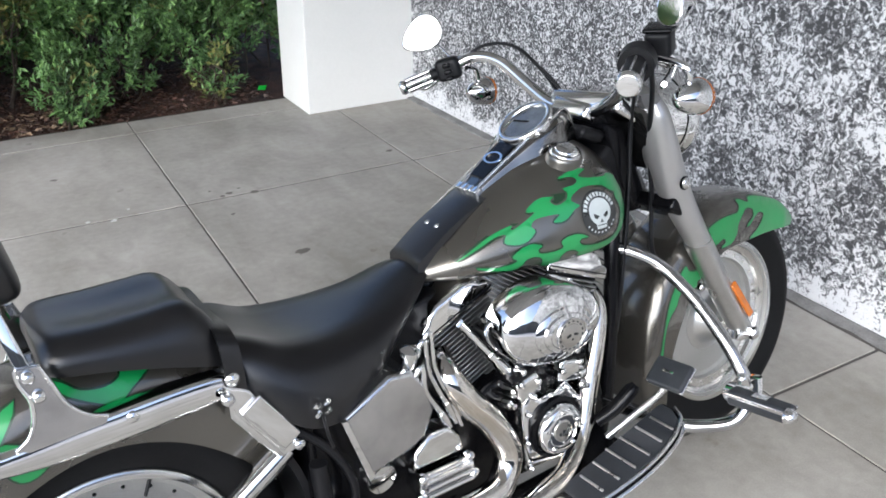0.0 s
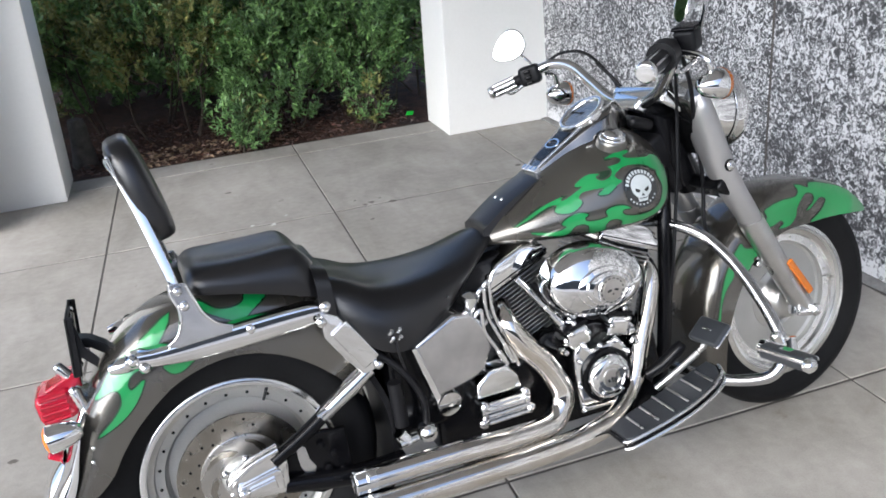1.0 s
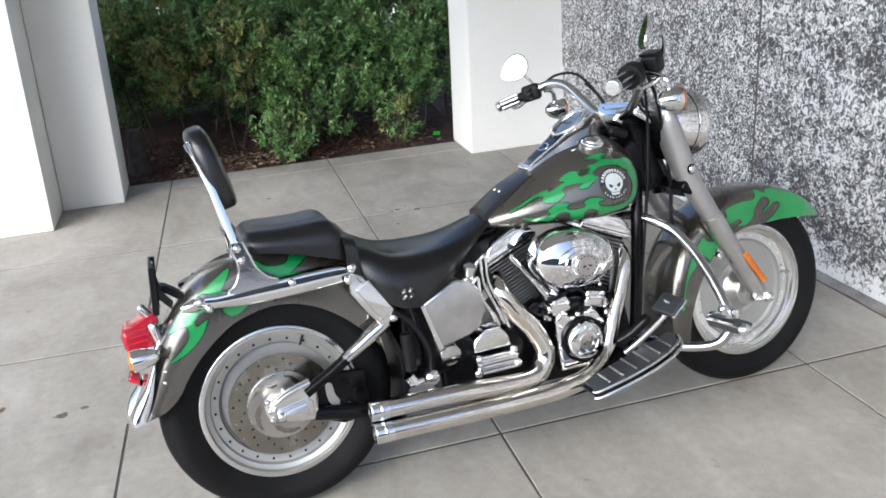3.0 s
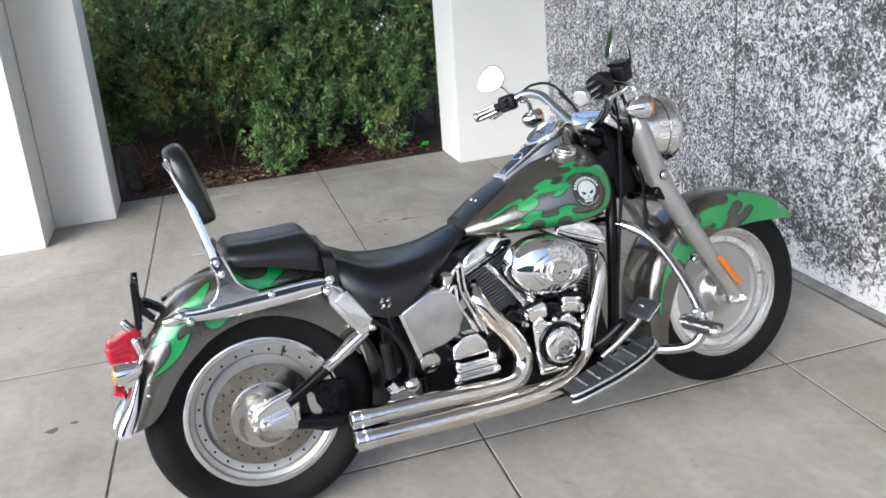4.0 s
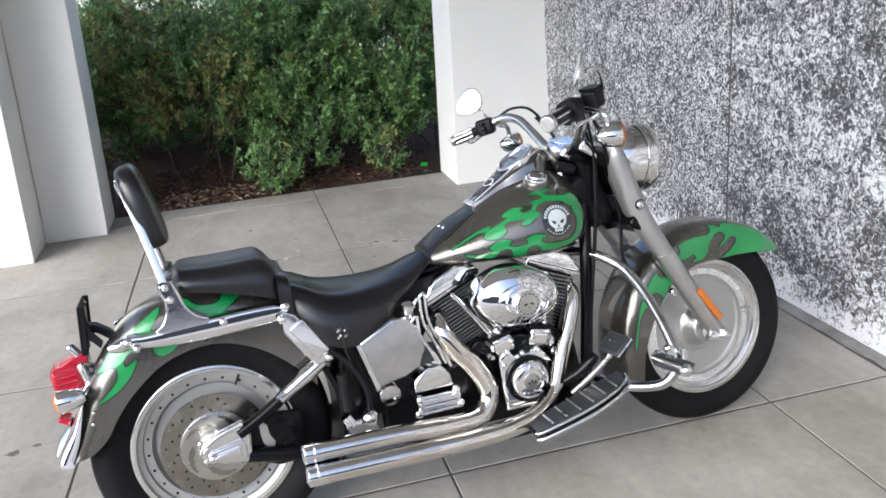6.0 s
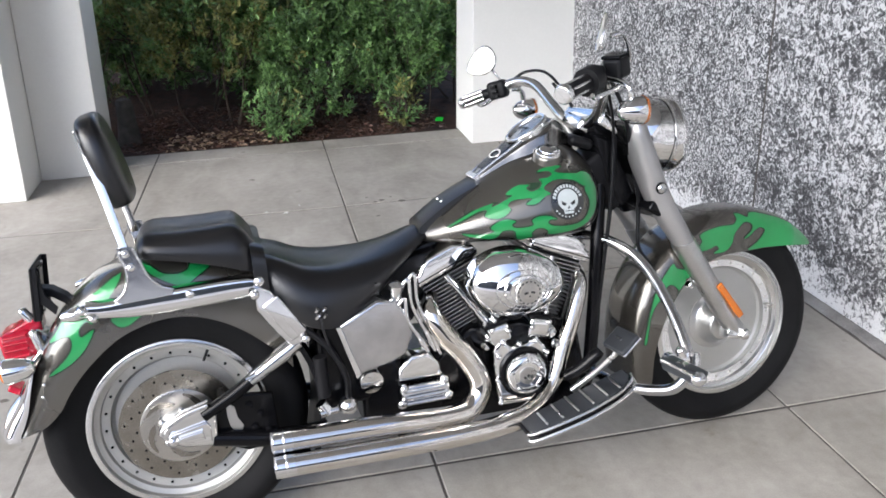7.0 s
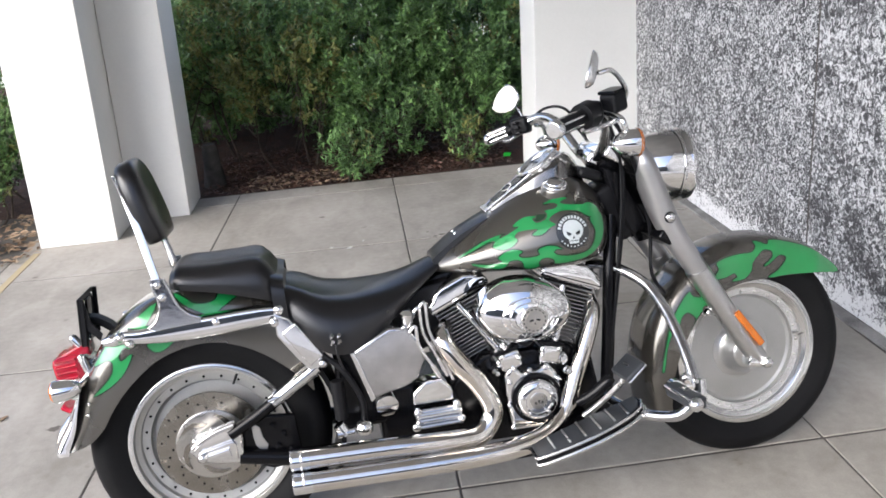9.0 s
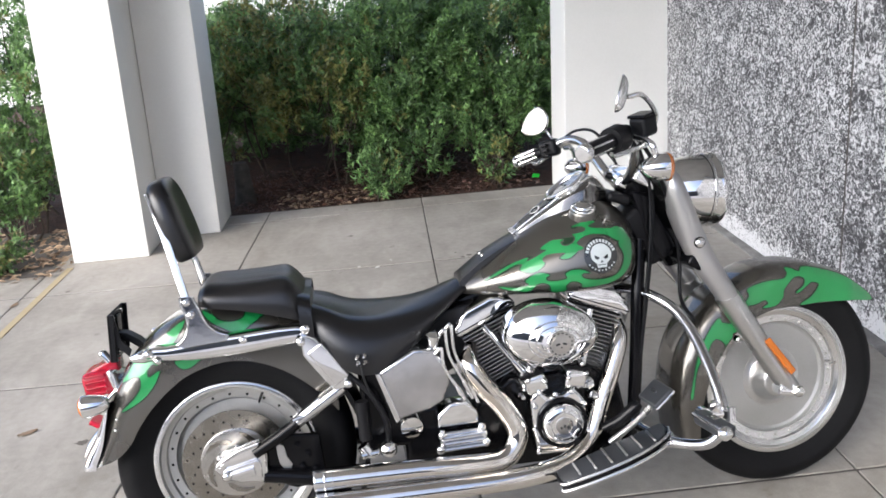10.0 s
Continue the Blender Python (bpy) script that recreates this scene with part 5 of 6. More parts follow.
# oil tank, gearbox, rear brake parts
oil = part("oil_tank", prism([(0.448, 0.556), (0.545, 0.606), (0.595, 0.600), (0.622, 0.560), (0.634, 0.505), (0.610, 0.455), (0.575, 0.438), (0.490, 0.420), (0.478, 0.432)], -0.185, 0.185, 0.010), worn_chrome, bike, "brushed chrome oil tank cover")
part("oil_tank_rim", prism([(0.440, 0.556), (0.452, 0.556), (0.492, 0.425), (0.480, 0.415)], -0.192, -0.180, 0.002), chrome, oil)
part("oil_filler", lathe([(0.016, -0.03), (0.016, 0.0), (0.020, 0.002), (0.020, 0.012), (0.010, 0.018), (0, 0.018)], (0.602, -0.165, 0.624), (0.1, -0.25, 1), 20), chrome, oil)
for k, (a, b) in enumerate((((0.615, -0.170, 0.630), (0.690, -0.165, 0.445)), ((0.632, -0.165, 0.640), (0.705, -0.160, 0.430)), ((0.600, -0.180, 0.585), (0.668, -0.178, 0.450)))):
    A, B = Vector(a), Vector(b)
    part("oil_line", tube([A, A + Vector((0.018, 0, 0.012)), A * 0.7 + B * 0.3, A * 0.3 + B * 0.7, B], 0.0052, 10), chrome, oil)
    part("line_fitting", tube([A * 0.28 + B * 0.72, A * 0.10 + B * 0.90], 0.008, 10, 1), chrome, oil)
part("frame_backbone", tube([(0.56, 0, 0.60), (0.72, 0, 0.675), (0.95, 0, 0.74), (1.20, 0, 0.84)], 0.030, 14), black_metal, bike, "black frame backbone tube")
part("coil_cover", prism([(0.555, 0.615), (0.655, 0.672), (0.735, 0.682), (0.715, 0.60), (0.66, 0.50), (0.60, 0.48)], -0.075, 0.075, 0.01), black_plastic, bike)
gear = part("gearbox", box((0.62, 0, 0.325), (0.24, 0.24, 0.20), 0.02), black_metal, bike, "black gearbox with chrome covers")
part("gearbox_top", prism([(0.588, 0.372), (0.592, 0.410), (0.625, 0.438), (0.672, 0.440), (0.700, 0.412), (0.705, 0.372)], -0.165, -0.11, 0.010), chrome, gear)
part("gearbox_side", box((0.655, -0.150, 0.335), (0.130, 0.06, 0.055), 0.010), chrome, gear)
for k in range(3):
    part("cover_rib", tube([(0.602, -0.184, 0.318 + 0.017 * k), (0.708, -0.184, 0.318 + 0.017 * k)], 0.005, 8, 1), chrome, gear)
for x, z in ((0.598, 0.358), (0.706, 0.365), (0.590, 0.318), (0.715, 0.322)):
    part("cover_bolt", lathe([(0.012, 0), (0.012, 0.010), (0.006, 0.014), (0, 0.014)], (x, -0.172, z), (0, -1, 0), 12), chrome, gear)
part("filter_cap", lathe([(0.034, -0.05), (0.034, 0.0), (0.030, 0.010), (0.014, 0.012), (0, 0.012)], (0.520, -0.150, 0.385), (0.1, -1, -0.15), 24), chrome, gear)
part("brake_cylinder", tube([(0.396, -0.165, 0.480), (0.397, -0.168, 0.375)], 0.017, 16, 1), black_plastic, bike, "black rear brake cylinder")
part("brake_fitting", tube([(0.386, -0.175, 0.362), (0.400, -0.175, 0.335)], [0.016, 0.020], 12, 1), chrome, bike)
part("brake_fitting", tube([(0.380, -0.185, 0.338), (0.425, -0.180, 0.340)], 0.011, 12, 1), chrome, bike)
part("linkage_knob", lathe([(0.022, -0.02), (0.024, 0), (0.018, 0.012), (0, 0.015)], (0.452, -0.180, 0.343), (0, -1, 0.1), 16), chrome, bike)
part("brake_hose", tube([(0.37, -0.155, 0.555), (0.42, -0.165, 0.50), (0.455, -0.170, 0.42), (0.455, -0.165, 0.35)], 0.008, 8), black_plastic, bike)
part("battery_box", box((0.46, 0, 0.46), (0.13, 0.26, 0.28), 0.015), black_metal, bike)
inner = [[(rx + (0.345 + t) * math.cos(a), y, rz + (0.345 + t) * math.sin(a)) for t, y in ((0, -0.095), (0.014, -0.098), (0.016, 0), (0.014, 0.098), (0, 0.095), (0.002, 0))] for a in np.linspace(radians(-22), radians(75), 20)]
part("inner_fender", skin(inner), black_plastic, bike, "black inner mudguard")

# swing arm and axle covers, frame
for s in (-1, 1):
    arm = part("swing_arm", tube([(0.352, s * 0.140, 0.520), (0.30, s * 0.142, 0.488), (0.225, s * 0.145, 0.442)], [0.020, 0.021, 0.018], 14, 3), chrome, bike, "chrome and black swing arm")
    part("swing_arm_tube", tube([(0.24, s * 0.145, 0.450), (0.18, s * 0.146, 0.412), (0.105, s * 0.146, 0.372)], 0.0165, 14, 2), black_metal, arm)
    part("arm_stay", tube([(0.28, s * 0.152, 0.468), (0.215, s * 0.160, 0.452)], 0.006, 8, 1), chrome, arm)
    cover = part("axle_cover", prism([(0.000, 0.352), (0.014, 0.367), (0.060, 0.389), (0.118, 0.405), (0.136, 0.375), (0.134, 0.318), (0.127, 0.291), (0.057, 0.298), (0.018, 0.316), (0.002, 0.335)], min(s * 0.120, s * 0.155), max(s * 0.120, s * 0.155), 0.010), chrome, arm, "chrome axle cover")
    part("cover_ridge", prism([(0.026, 0.322), (0.030, 0.345), (0.108, 0.362), (0.120, 0.350), (0.118, 0.309), (0.06, 0.309)], min(s * 0.150, s * 0.164), max(s * 0.150, s * 0.164), 0.005), chrome, arm)
    part("cover_ridge", prism([(0.040, 0.324), (0.044, 0.337), (0.100, 0.346), (0.104, 0.322), (0.07, 0.319)], min(s * 0.160, s * 0.174), max(s * 0.160, s * 0.174), 0.004), chrome, arm)
    part("cover_edge", tube([(0.004, s * 0.154, 0.346), (0.016, s * 0.156, 0.362), (0.06, s * 0.156, 0.386), (0.118, s * 0.155, 0.402)], 0.007, 10), chrome, arm)
    part("cover_nut", lathe([(0.013, -0.01), (0.013, 0.012), (0.009, 0.017), (0, 0.018)], (0.030, s * 0.160, 0.330), (0, s, 0), 14), chrome, arm)
    part("lower_arm", tube([(0.40, s * 0.125, 0.262), (0.28, s * 0.135, 0.272), (0.12, s * 0.138, 0.305)], [0.026, 0.024, 0.020], 14, 3), black_metal, arm)
    part("downtube", tube([(1.235, s * 0.012, 0.90), (1.218, s * 0.045, 0.80), (1.190, s * 0.085, 0.66), (1.165, s * 0.098, 0.42), (1.140, s * 0.10, 0.25), (1.08, s * 0.11, 0.175), (0.90, s * 0.12, 0.165), (0.55, s * 0.125, 0.18)], 0.0185, 14), black_metal, bike, "black frame tube")
part("caliper_bracket", prism([(0.130, 0.280), (0.135, 0.392), (0.19, 0.405), (0.275, 0.392), (0.282, 0.255), (0.20, 0.25)], -0.132, -0.112, 0.006), black_metal, bike, "black brake caliper bracket with a slot")
part("bracket_slot", prism([(0.160, 0.376), (0.170, 0.382), (0.180, 0.374), (0.184, 0.345), (0.196, 0.322), (0.190, 0.308), (0.176, 0.308), (0.164, 0.326), (0.160, 0.35)], -0.1345, -0.130, 0.001), satin, bike)
for x, z in ((0.215, 0.372), (0.240, 0.345), (0.222, 0.312), (0.255, 0.30)):
    part("bracket_bolt", lathe([(0.009, 0), (0.009, 0.008), (0, 0.010)], (x, -0.132, z), (0, -1, 0), 10), black_metal, bike)
part("steering_head", tube([(1.215, 0, 0.955), (1.275, 0, 0.840), (1.345, 0, 0.715)], 0.040, 20, 2), black_metal, bike, "black steering head")
part("wiring_cover", box((1.232, 0, 0.80), (0.06, 0.13, 0.17), 0.015, (0, -28, 0)), black_plastic, bike)
part("side_panel_black", prism([(1.195, 0.93), (1.245, 0.92), (1.315, 0.760), (1.27, 0.72), (1.225, 0.80)], -0.066, 0.066, 0.012), black_metal, bike, "", FORK)
for k, (y, dx) in enumerate(((-0.10, 0.0), (-0.085, 0.012), (0.09, 0.0))):
    part("cable", tube([(1.18, y * 1.8, 1.06), (1.215, y * 1.3, 1.00), (1.235 + dx, y, 0.93), (1.228 + dx, y, 0.80), (1.205 + dx, y * 1.1, 0.66), (1.184 + dx * 0.5, y * 1.1, 0.50), (1.165, y, 0.37), (1.150, y * 0.9, 0.30)], 0.0045, 8), black_plastic, bike)
part("brake_line", tube([(1.165, -0.22, 1.09), (1.225, -0.17, 1.01), (1.28, -0.11, 0.90), (1.315, -0.085, 0.75), (1.312, -0.09, 0.62), (1.345, -0.10, 0.555)], 0.0055, 8), black_plastic, bike)
part("clutch_cable", tube([(1.12, 0.36, 1.055), (1.165, 0.32, 1.088), (1.205, 0.24, 1.078), (1.225, 0.13, 0.985), (1.175, 0.02, 0.90)], 0.0045, 8), black_plastic, bike)
part("bar_clamp", box((1.193, 0.03, 0.956), (0.046, 0.12, 0.040), 0.010, (5, 30, 0)), chrome, bike)
part("ignition_cover", box((1.165, 0, 0.915), (0.070, 0.12, 0.030), 0.012, (0, 20, 0)), black_plastic, bike)

# engine guard, pegs, footboards, pedal, stand
for s in (-1, 1):
    guard = part("engine_guard", tube([(1.150, s * 0.020, 0.655), (1.180, s * 0.060, 0.658), (1.220, s * 0.115, 0.645), (1.262, s * 0.165, 0.612), (1.282, s * 0.235, 0.558), (1.288, s * 0.305, 0.495), (1.288, s * 0.360, 0.435), (1.282, s * 0.395, 0.385), (1.258, s * 0.400, 0.343), (1.225, s * 0.375, 0.318), (1.165, s * 0.29, 0.305), (1.135, s * 0.11, 0.290)], 0.0145, 16, 6), worn_chrome, bike, "chrome engine guard")
    part("guard_clamp", lathe([(0.020, -0.016), (0.020, 0.016), (0, 0.018)], (1.290, s * 0.398, 0.402), (0.1, -s * 0.2, 1), 18), chrome, guard)
    peg = part("highway_peg", box((1.221, s * 0.468, 0.412), (0.037, 0.136, 0.034), 0.008, (-4, 0, s * -4)), board_rubber, bike, "black rubber highway peg with chrome ends")
    part("peg_end", lathe([(0.019, -0.006), (0.020, 0.004), (0.013, 0.012), (0, 0.013)], (1.217, s * 0.537, 0.417), (0.07, s, 0.07), 16, 0.9, 0.85), chrome, peg)
    part("peg_end", lathe([(0.020, -0.010), (0.020, 0.008), (0.014, 0.010), (0, 0.010)], (1.226, s * 0.398, 0.407), (0.07, s, 0.07), 16), chrome, peg)
    for k in (-1, 1):
        part("peg_trim", box((1.221 + k * 0.0185, s * 0.468, 0.420), (0.0045, 0.136, 0.009), 0.0015, (-4, 0, s * -4)), chrome, peg)
    part("peg_stem", tube([(1.290, s * 0.400, 0.402), (1.262, s * 0.398, 0.405), (1.230, s * 0.396, 0.407)], 0.012, 12), chrome, peg)
    part("peg_nut", lathe([(0.014, -0.02), (0.014, 0.014), (0.008, 0.020), (0, 0.020)], (1.262, s * 0.396, 0.418), (-0.5, 0, 0.9), 6), chrome, peg)
    part("peg_mark", box((1.221, s * 0.468, 0.4300), (0.018, 0.032, 0.002), 0.0008, (-4, 0, s * -4)), chrome, peg)
    board = [(-0.150, -0.045), (-0.150, 0.030), (-0.135, 0.042), (-0.06, 0.055), (0.02, 0.058), (0.09, 0.046), (0.135, 0.022), (0.150, -0.010), (0.150, -0.045)]
    frame_m = pose(1.028, s * 0.292, 0.284, 0, -16.5, 0) @ Matrix.Diagonal((1.07, 1.0, 1.0, 1.0))

    def outline_plate(scale_in, z0, z1, bev):
        bm = bmesh.new()
        pts = [(x * scale_in, s * (y * scale_in)) for x, y in board]
        a = [bm.verts.new((x, y, z0)) for x, y in pts]
        b = [bm.verts.new((x, y, z1)) for x, y in pts]
        bm.faces.new(a[::-1]), bm.faces.new(b)
        for i in range(len(a)):
            j = (i + 1) % len(a)
            bm.faces.new((a[i], a[j], b[j], b[i]))
        return bevelled(bm, bev)

    fb = part("footboard", outline_plate(1.0, -0.012, 0.002, 0.004), black_metal, bike, "black footboard with a chrome edge and ribbed rubber pad", frame_m)
    part("footboard_pad", outline_plate(0.95, 0.0, 0.008, 0.002), board_rubber, fb, "", frame_m)
    for x in (-0.098, -0.058, -0.018, 0.022, 0.062, 0.100):
        part("pad_rib", box((x, s * 0.001, 0.0095), (0.0055, 0.092 - 0.25 * abs(x), 0.004), 0.0015), satin, fb, "", frame_m)
    part("footboard_edge", tube([frame_m @ Vector((x, s * y, 0.004)) for x, y in board[1:8]], 0.0042, 10, 4), chrome, fb)
    part("footboard_lip", tube([frame_m @ Vector((x * 1.01, s * (y + 0.001), -0.015)) for x, y in board[1:8]], 0.0060, 10, 4), chrome, fb)
    part("board_bracket", box((1.02, s * 0.20, 0.255), (0.10, 0.13, 0.022), 0.006, (0, -17, 0)), black_metal, bike)
pedal = part("brake_pedal", tube([(1.045, -0.215, 0.285), (1.085, -0.245, 0.330), (1.12, -0.285, 0.385), (1.142, -0.305, 0.425)], [0.009, 0.008, 0.0075, 0.0075], 12), satin, bike, "satin steel brake pedal with a black pad")
part("pedal_pad", box((1.146, -0.300, 0.437), (0.066, 0.088, 0.020), 0.007, (0, -38, 8)), board_rubber, pedal)
part("pad_trim", box((1.1485, -0.300, 0.434), (0.066, 0.089, 0.008), 0.003, (0, -38, 8)), chrome, pedal)
part("pad_mark", box((1.139, -0.300, 0.4475), (0.006, 0.026, 0.002), 0.0008, (0, -38, 8)), chrome, pedal)
part("pedal_boot", tube([(1.035, -0.190, 0.315), (1.075, -0.205, 0.338), (1.115, -0.215, 0.372), (1.128, -0.218, 0.384)], [0.014, 0.016, 0.017, 0.012], 14, 3), black_metal, bike)
part("side_stand", tube([(0.98, 0.11, 0.20), (0.985, 0.20, 0.145), (0.97, 0.315, 0.062), (0.955, 0.345, 0.056)], [0.016, 0.013, 0.012, 0.012], 12), chrome, bike, "chrome side stand")


# painted flames and the round tank badge
def decal(outline, base, lift, smooth=3, spread=0.0, m=None, side=-1):
    """A flat shape in x and z laid on a painted form, seen from one side."""
    from mathutils.bvhtree import BVHTree
    me = base.data
    tree = BVHTree.FromPolygons([v.co for v in me.vertices], [tuple(p.vertices) for p in me.polygons])
    pts = outline + outline[:3]
    ring = [(float(q[0]), float(q[1])) for q in spline([outline[-1]] + pts, smooth)][smooth:smooth * (len(outline) + 1)]
    area = sum(a[0] * b[1] - b[0] * a[1] for a, b in zip(ring, ring[1:] + ring[:1]))
    if spread:
        k = spread if area > 0 else -spread
        grown = []
        for i, p in enumerate(ring):
            a, b = ring[i - 1], ring[(i + 1) % len(ring)]
            dx, dz = b[0] - a[0], b[1] - a[1]
            n = math.hypot(dx, dz) + 1e-9
            grown.append((p[0] + k * dz / n, p[1] - k * dx / n))
        ring = grown
    bm = bmesh.new()
    vs = [bm.verts.new((x, 0, z)) for x, z in ring]
    es = [bm.edges.new((vs[i], vs[(i + 1) % len(vs)])) for i in range(len(vs))]
    bmesh.ops.triangle_fill(bm, edges=es, use_beauty=True)
    xs, zs = [p[0] for p in ring], [p[1] for p in ring]
    for axis, lo, hi in ((0, min(xs), max(xs)), (2, min(zs), max(zs))):
        v = math.ceil(lo / 0.012) * 0.012
        while v < hi:
            co, no = [0, 0, 0], [0, 0, 0]
            co[axis], no[axis] = v, 1
            bmesh.ops.bisect_plane(bm, geom=bm.verts[:] + bm.edges[:] + bm.faces[:], plane_co=co, plane_no=no)
            v += 0.012
    for v in bm.verts:
        hit, nrm, _, _ = tree.ray_cast(Vector((v.co.x, side * 0.6, v.co.z)), Vector((0, -side, 0)))
        if hit is None:
            hit, nrm, _, _ = tree.find_nearest(Vector((v.co.x, side * 0.10, v.co.z)))
        if nrm.y * side < 0:
            nrm = -nrm
        v.co = hit + nrm * lift
    return bm


TANK_UPPER = [(1.146, 0.815), (1.140, 0.845), (1.117, 0.856), (1.103, 0.854), (1.074, 0.857), (1.049, 0.861), (1.045, 0.866), (1.066, 0.873), (1.044, 0.876), (1.020, 0.871), (1.002, 0.864), (1.027, 0.865), (1.036, 0.858), (1.024, 0.851), (1.000, 0.848),
              (1.004, 0.840), (0.996, 0.828), (0.974, 0.821), (0.964, 0.830), (0.975, 0.836), (0.951, 0.837), (0.929, 0.828), (0.913, 0.816), (0.928, 0.815), (0.917, 0.808), (0.884, 0.792), (0.873, 0.790), (0.877, 0.797), (0.831, 0.781), (0.762, 0.742),
              (0.799, 0.759), (0.841, 0.779), (0.861, 0.782), (0.854, 0.768), (0.873, 0.762), (0.895, 0.765), (0.916, 0.781), (0.912, 0.792), (0.926, 0.803), (0.959, 0.806), (0.972, 0.804), (0.956, 0.793), (0.979, 0.792), (1.004, 0.808), (1.019, 0.814),
              (1.005, 0.826), (1.020, 0.838), (1.045, 0.845), (1.086, 0.840), (1.110, 0.824)]
TANK_LOWER = [(1.150, 0.825), (1.152, 0.785), (1.138, 0.750), (1.106, 0.724), (1.063, 0.712), (1.013, 0.710), (1.006, 0.722), (0.992, 0.730), (0.975, 0.730), (0.965, 0.719), (0.968, 0.706), (0.948, 0.699), (0.931, 0.705), (0.923, 0.726), (0.907, 0.732),
              (0.890, 0.729), (0.882, 0.718), (0.866, 0.710), (0.820, 0.718), (0.794, 0.727), (0.830, 0.723), (0.860, 0.725), (0.872, 0.731), (0.863, 0.739), (0.879, 0.752), (0.902, 0.759), (0.924, 0.753), (0.915, 0.746), (0.920, 0.737), (0.944, 0.735),
              (0.968, 0.740), (0.965, 0.753), (0.983, 0.761), (1.007, 0.760), (1.027, 0.750), (1.011, 0.751), (1.005, 0.743), (1.017, 0.734), (1.050, 0.729), (1.086, 0.732), (1.107, 0.743), (1.120, 0.763), (1.124, 0.787), (1.114, 0.818)]
FENDER_FRONT = [(1.925, 0.524), (1.86, 0.585), (1.80, 0.622), (1.729, 0.648), (1.688, 0.656), (1.674, 0.647), (1.652, 0.657), (1.635, 0.660), (1.636, 0.647), (1.620, 0.634), (1.579, 0.634), (1.540, 0.629), (1.509, 0.618), (1.512, 0.601), (1.494, 0.576), (1.528, 0.576), (1.557, 0.584),
                (1.567, 0.571), (1.549, 0.562), (1.589, 0.563), (1.613, 0.583), (1.617, 0.601), (1.631, 0.618), (1.657, 0.636), (1.684, 0.629), (1.682, 0.609), (1.655, 0.591), (1.667, 0.592), (1.705, 0.614), (1.729, 0.606), (1.719, 0.588), (1.697, 0.569), (1.667, 0.553), (1.738, 0.552), (1.84, 0.541)]
FENDER_SIDE = [(1.416, 0.549), (1.425, 0.536), (1.454, 0.529), (1.477, 0.532), (1.481, 0.514), (1.458, 0.492), (1.428, 0.457), (1.415, 0.443), (1.430, 0.461), (1.427, 0.478), (1.406, 0.493), (1.388, 0.483), (1.377, 0.460), (1.356, 0.438), (1.338, 0.399), (1.326, 0.334), (1.320, 0.334), (1.339, 0.416), (1.358, 0.470), (1.386, 0.516)]
REAR_A = [(0.014, 0.749), (0.041, 0.723), (0.085, 0.697), (0.107, 0.688), (0.133, 0.705), (0.176, 0.730), (0.129, 0.737), (0.119, 0.725), (0.094, 0.719), (0.061, 0.725), (0.039, 0.740)]
REAR_B = [(-0.030, 0.735), (-0.105, 0.691), (-0.157, 0.657), (-0.189, 0.618), (-0.208, 0.594), (-0.175, 0.609), (-0.159, 0.603), (-0.161, 0.578), (-0.183, 0.551), (-0.220, 0.520), (-0.171, 0.542), (-0.133, 0.574), (-0.107, 0.618), (-0.135, 0.603), (-0.140, 0.618), (-0.124, 0.637), (-0.089, 0.648), (-0.072, 0.674)]
REAR_C = [(-0.063, 0.641), (-0.053, 0.618), (-0.033, 0.616), (-0.011, 0.628), (0.004, 0.644)]
for shape, base in ((TANK_UPPER, fuel_tank), (TANK_LOWER, fuel_tank), (FENDER_FRONT, front_fender), (FENDER_SIDE, front_fender), (REAR_A, rear_fender), (REAR_B, rear_fender), (REAR_C, rear_fender)):
    for side in (-1, 1):
        part("flame_outline", decal(shape, base, 0.0009, 3, 0.0034, None, side), flame_edge, base, "dark green flame outline", None, 60)
        part("flame", decal(shape, base, 0.0016, 3, 0.0, None, side), green, base, "bright green painted flame", None, 60)


def ellipse(cx, cz, rx_, rz_, n=24, a0=0.0, a1=2 * math.pi):
    return [(cx + rx_ * math.cos(a), cz + rz_ * math.sin(a)) for a in np.linspace(a0, a1, n, endpoint=False)]


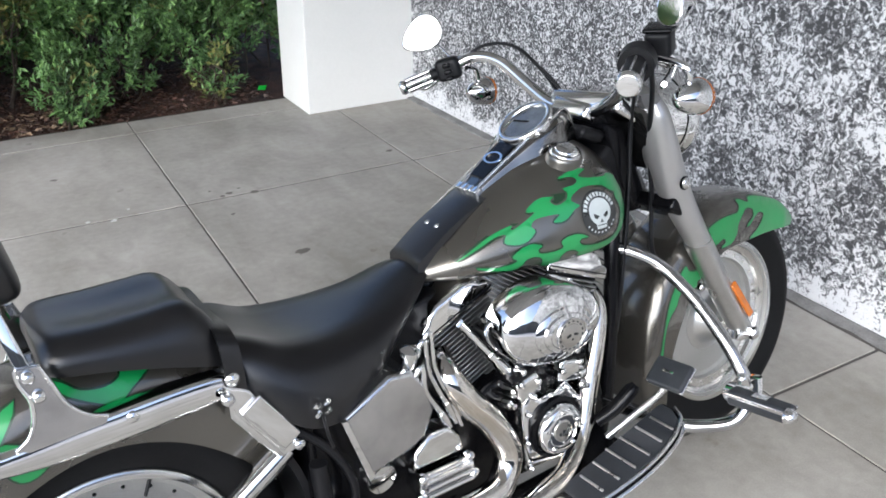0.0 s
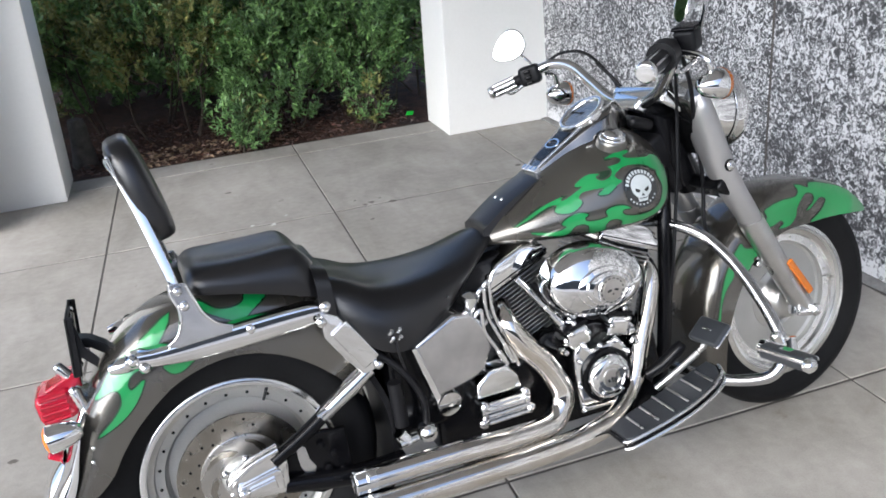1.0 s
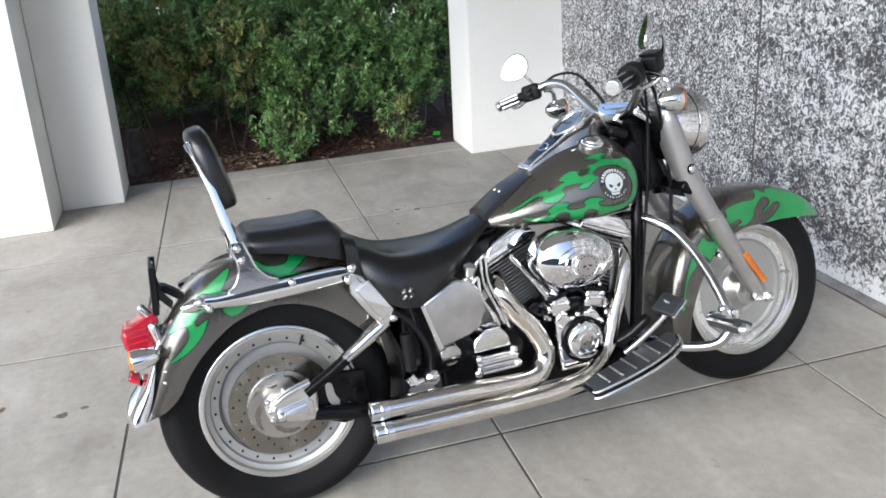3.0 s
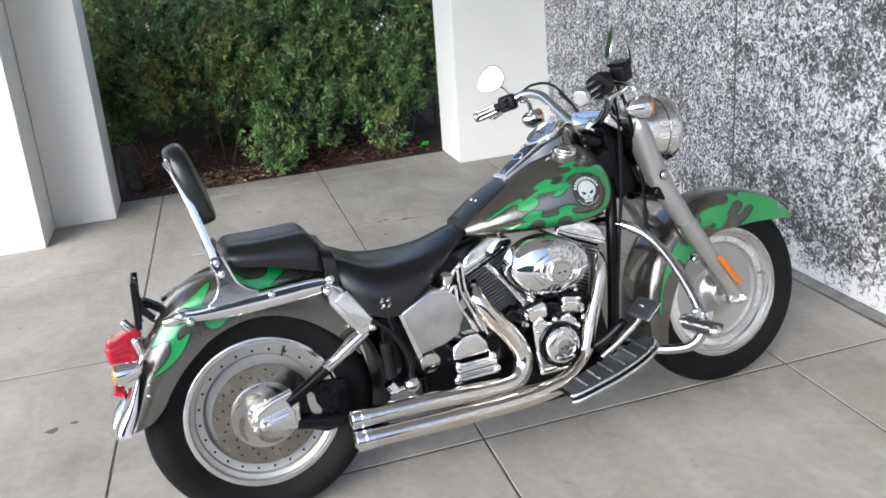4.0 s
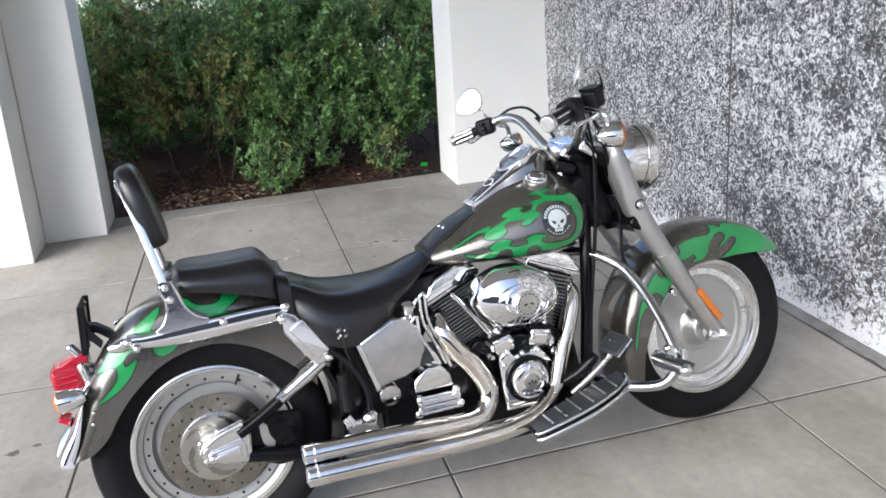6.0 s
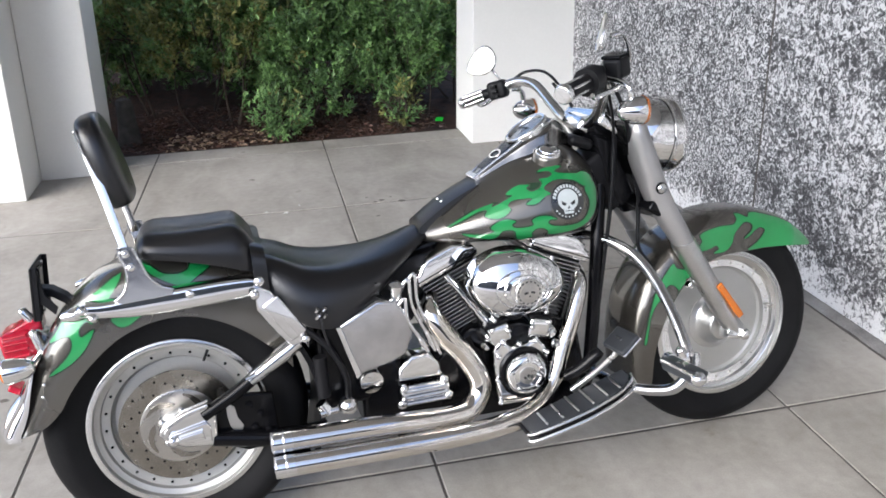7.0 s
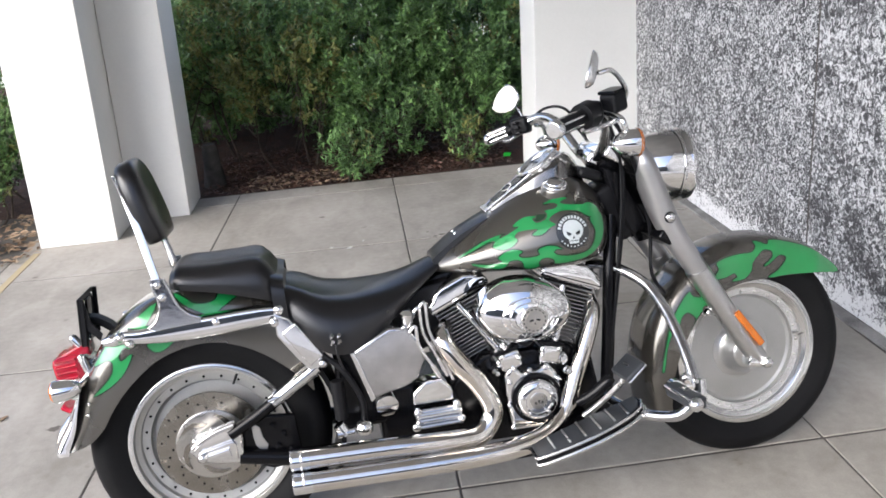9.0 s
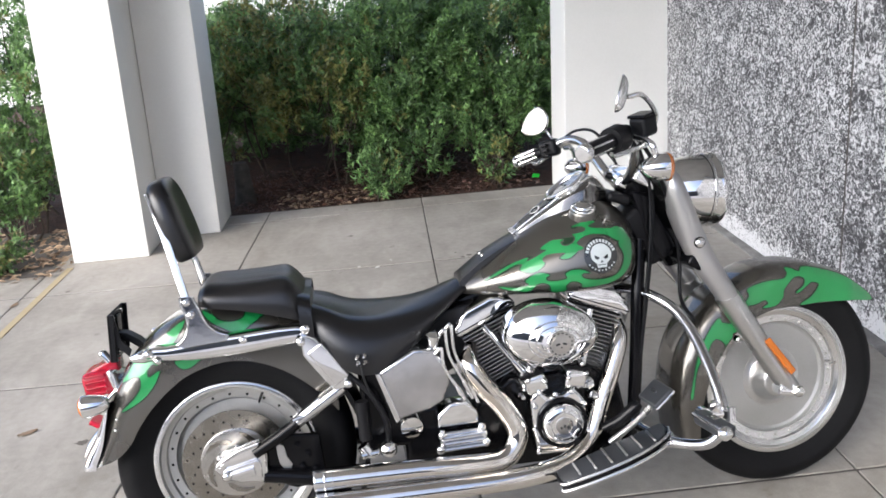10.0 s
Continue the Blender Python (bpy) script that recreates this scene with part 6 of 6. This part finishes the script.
BX, BZ = 1.060, 0.791
for side in (-1, 1):
    part("tank_badge", decal(ellipse(BX, BZ, 0.044, 0.046), fuel_tank, 0.0024, 1, 0, None, side), badge_dark, fuel_tank, "round dark tank badge with a pale emblem", None, 60)
    part("badge_emblem", decal(ellipse(BX, BZ + 0.004, 0.027, 0.026) , fuel_tank, 0.0032, 1, 0, None, side), badge_pale, fuel_tank, "", None, 60)
    part("badge_emblem", decal([(BX - 0.014, BZ - 0.014), (BX + 0.014, BZ - 0.014), (BX + 0.012, BZ - 0.030), (BX - 0.012, BZ - 0.030)], fuel_tank, 0.0031, 1, 0, None, side), badge_pale, fuel_tank, "", None, 60)
    for dx in (-1, 1):
        part("emblem_mark", decal([(BX + dx * 0.004, BZ - 0.004), (BX + dx * 0.018, BZ + 0.003), (BX + dx * 0.017, BZ - 0.006), (BX + dx * 0.010, BZ - 0.010)], fuel_tank, 0.0039, 1, 0, None, side), badge_dark, fuel_tank)
    part("emblem_mark", decal([(BX, BZ - 0.010), (BX + 0.004, BZ - 0.017), (BX - 0.004, BZ - 0.017)], fuel_tank, 0.0039, 1, 0, None, side), badge_dark, fuel_tank)
    part("emblem_mark", decal([(BX - 0.011, BZ - 0.0215), (BX + 0.011, BZ - 0.0215), (BX + 0.011, BZ - 0.0235), (BX - 0.011, BZ - 0.0235)], fuel_tank, 0.0039, 1, 0, None, side), badge_dark, fuel_tank)
    for k in range(12):
        a = radians(18 + 144 * k / 11)
        c, sn = math.cos(a), math.sin(a)
        q = [(BX + r * c - t * sn, BZ + 0.001 + r * sn + t * c) for r, t in ((0.032, -0.0026), (0.040, -0.0030), (0.040, 0.0030), (0.032, 0.0026))]
        part("badge_bar", decal(q, fuel_tank, 0.0032, 1, 0, None, side), badge_pale, fuel_tank)
    for k in range(9):
        a = radians(214 + 112 * k / 8)
        c, sn = math.cos(a), math.sin(a)
        q = [(BX + r * c - t * sn, BZ + 0.001 + r * sn + t * c) for r, t in ((0.0365, -0.0019), (0.0405, -0.0019), (0.0405, 0.0019), (0.0365, 0.0019))]
        part("badge_bar", decal(q, fuel_tank, 0.0032, 1, 0, None, side), badge_pale, fuel_tank)

# paving last
slab_floor()
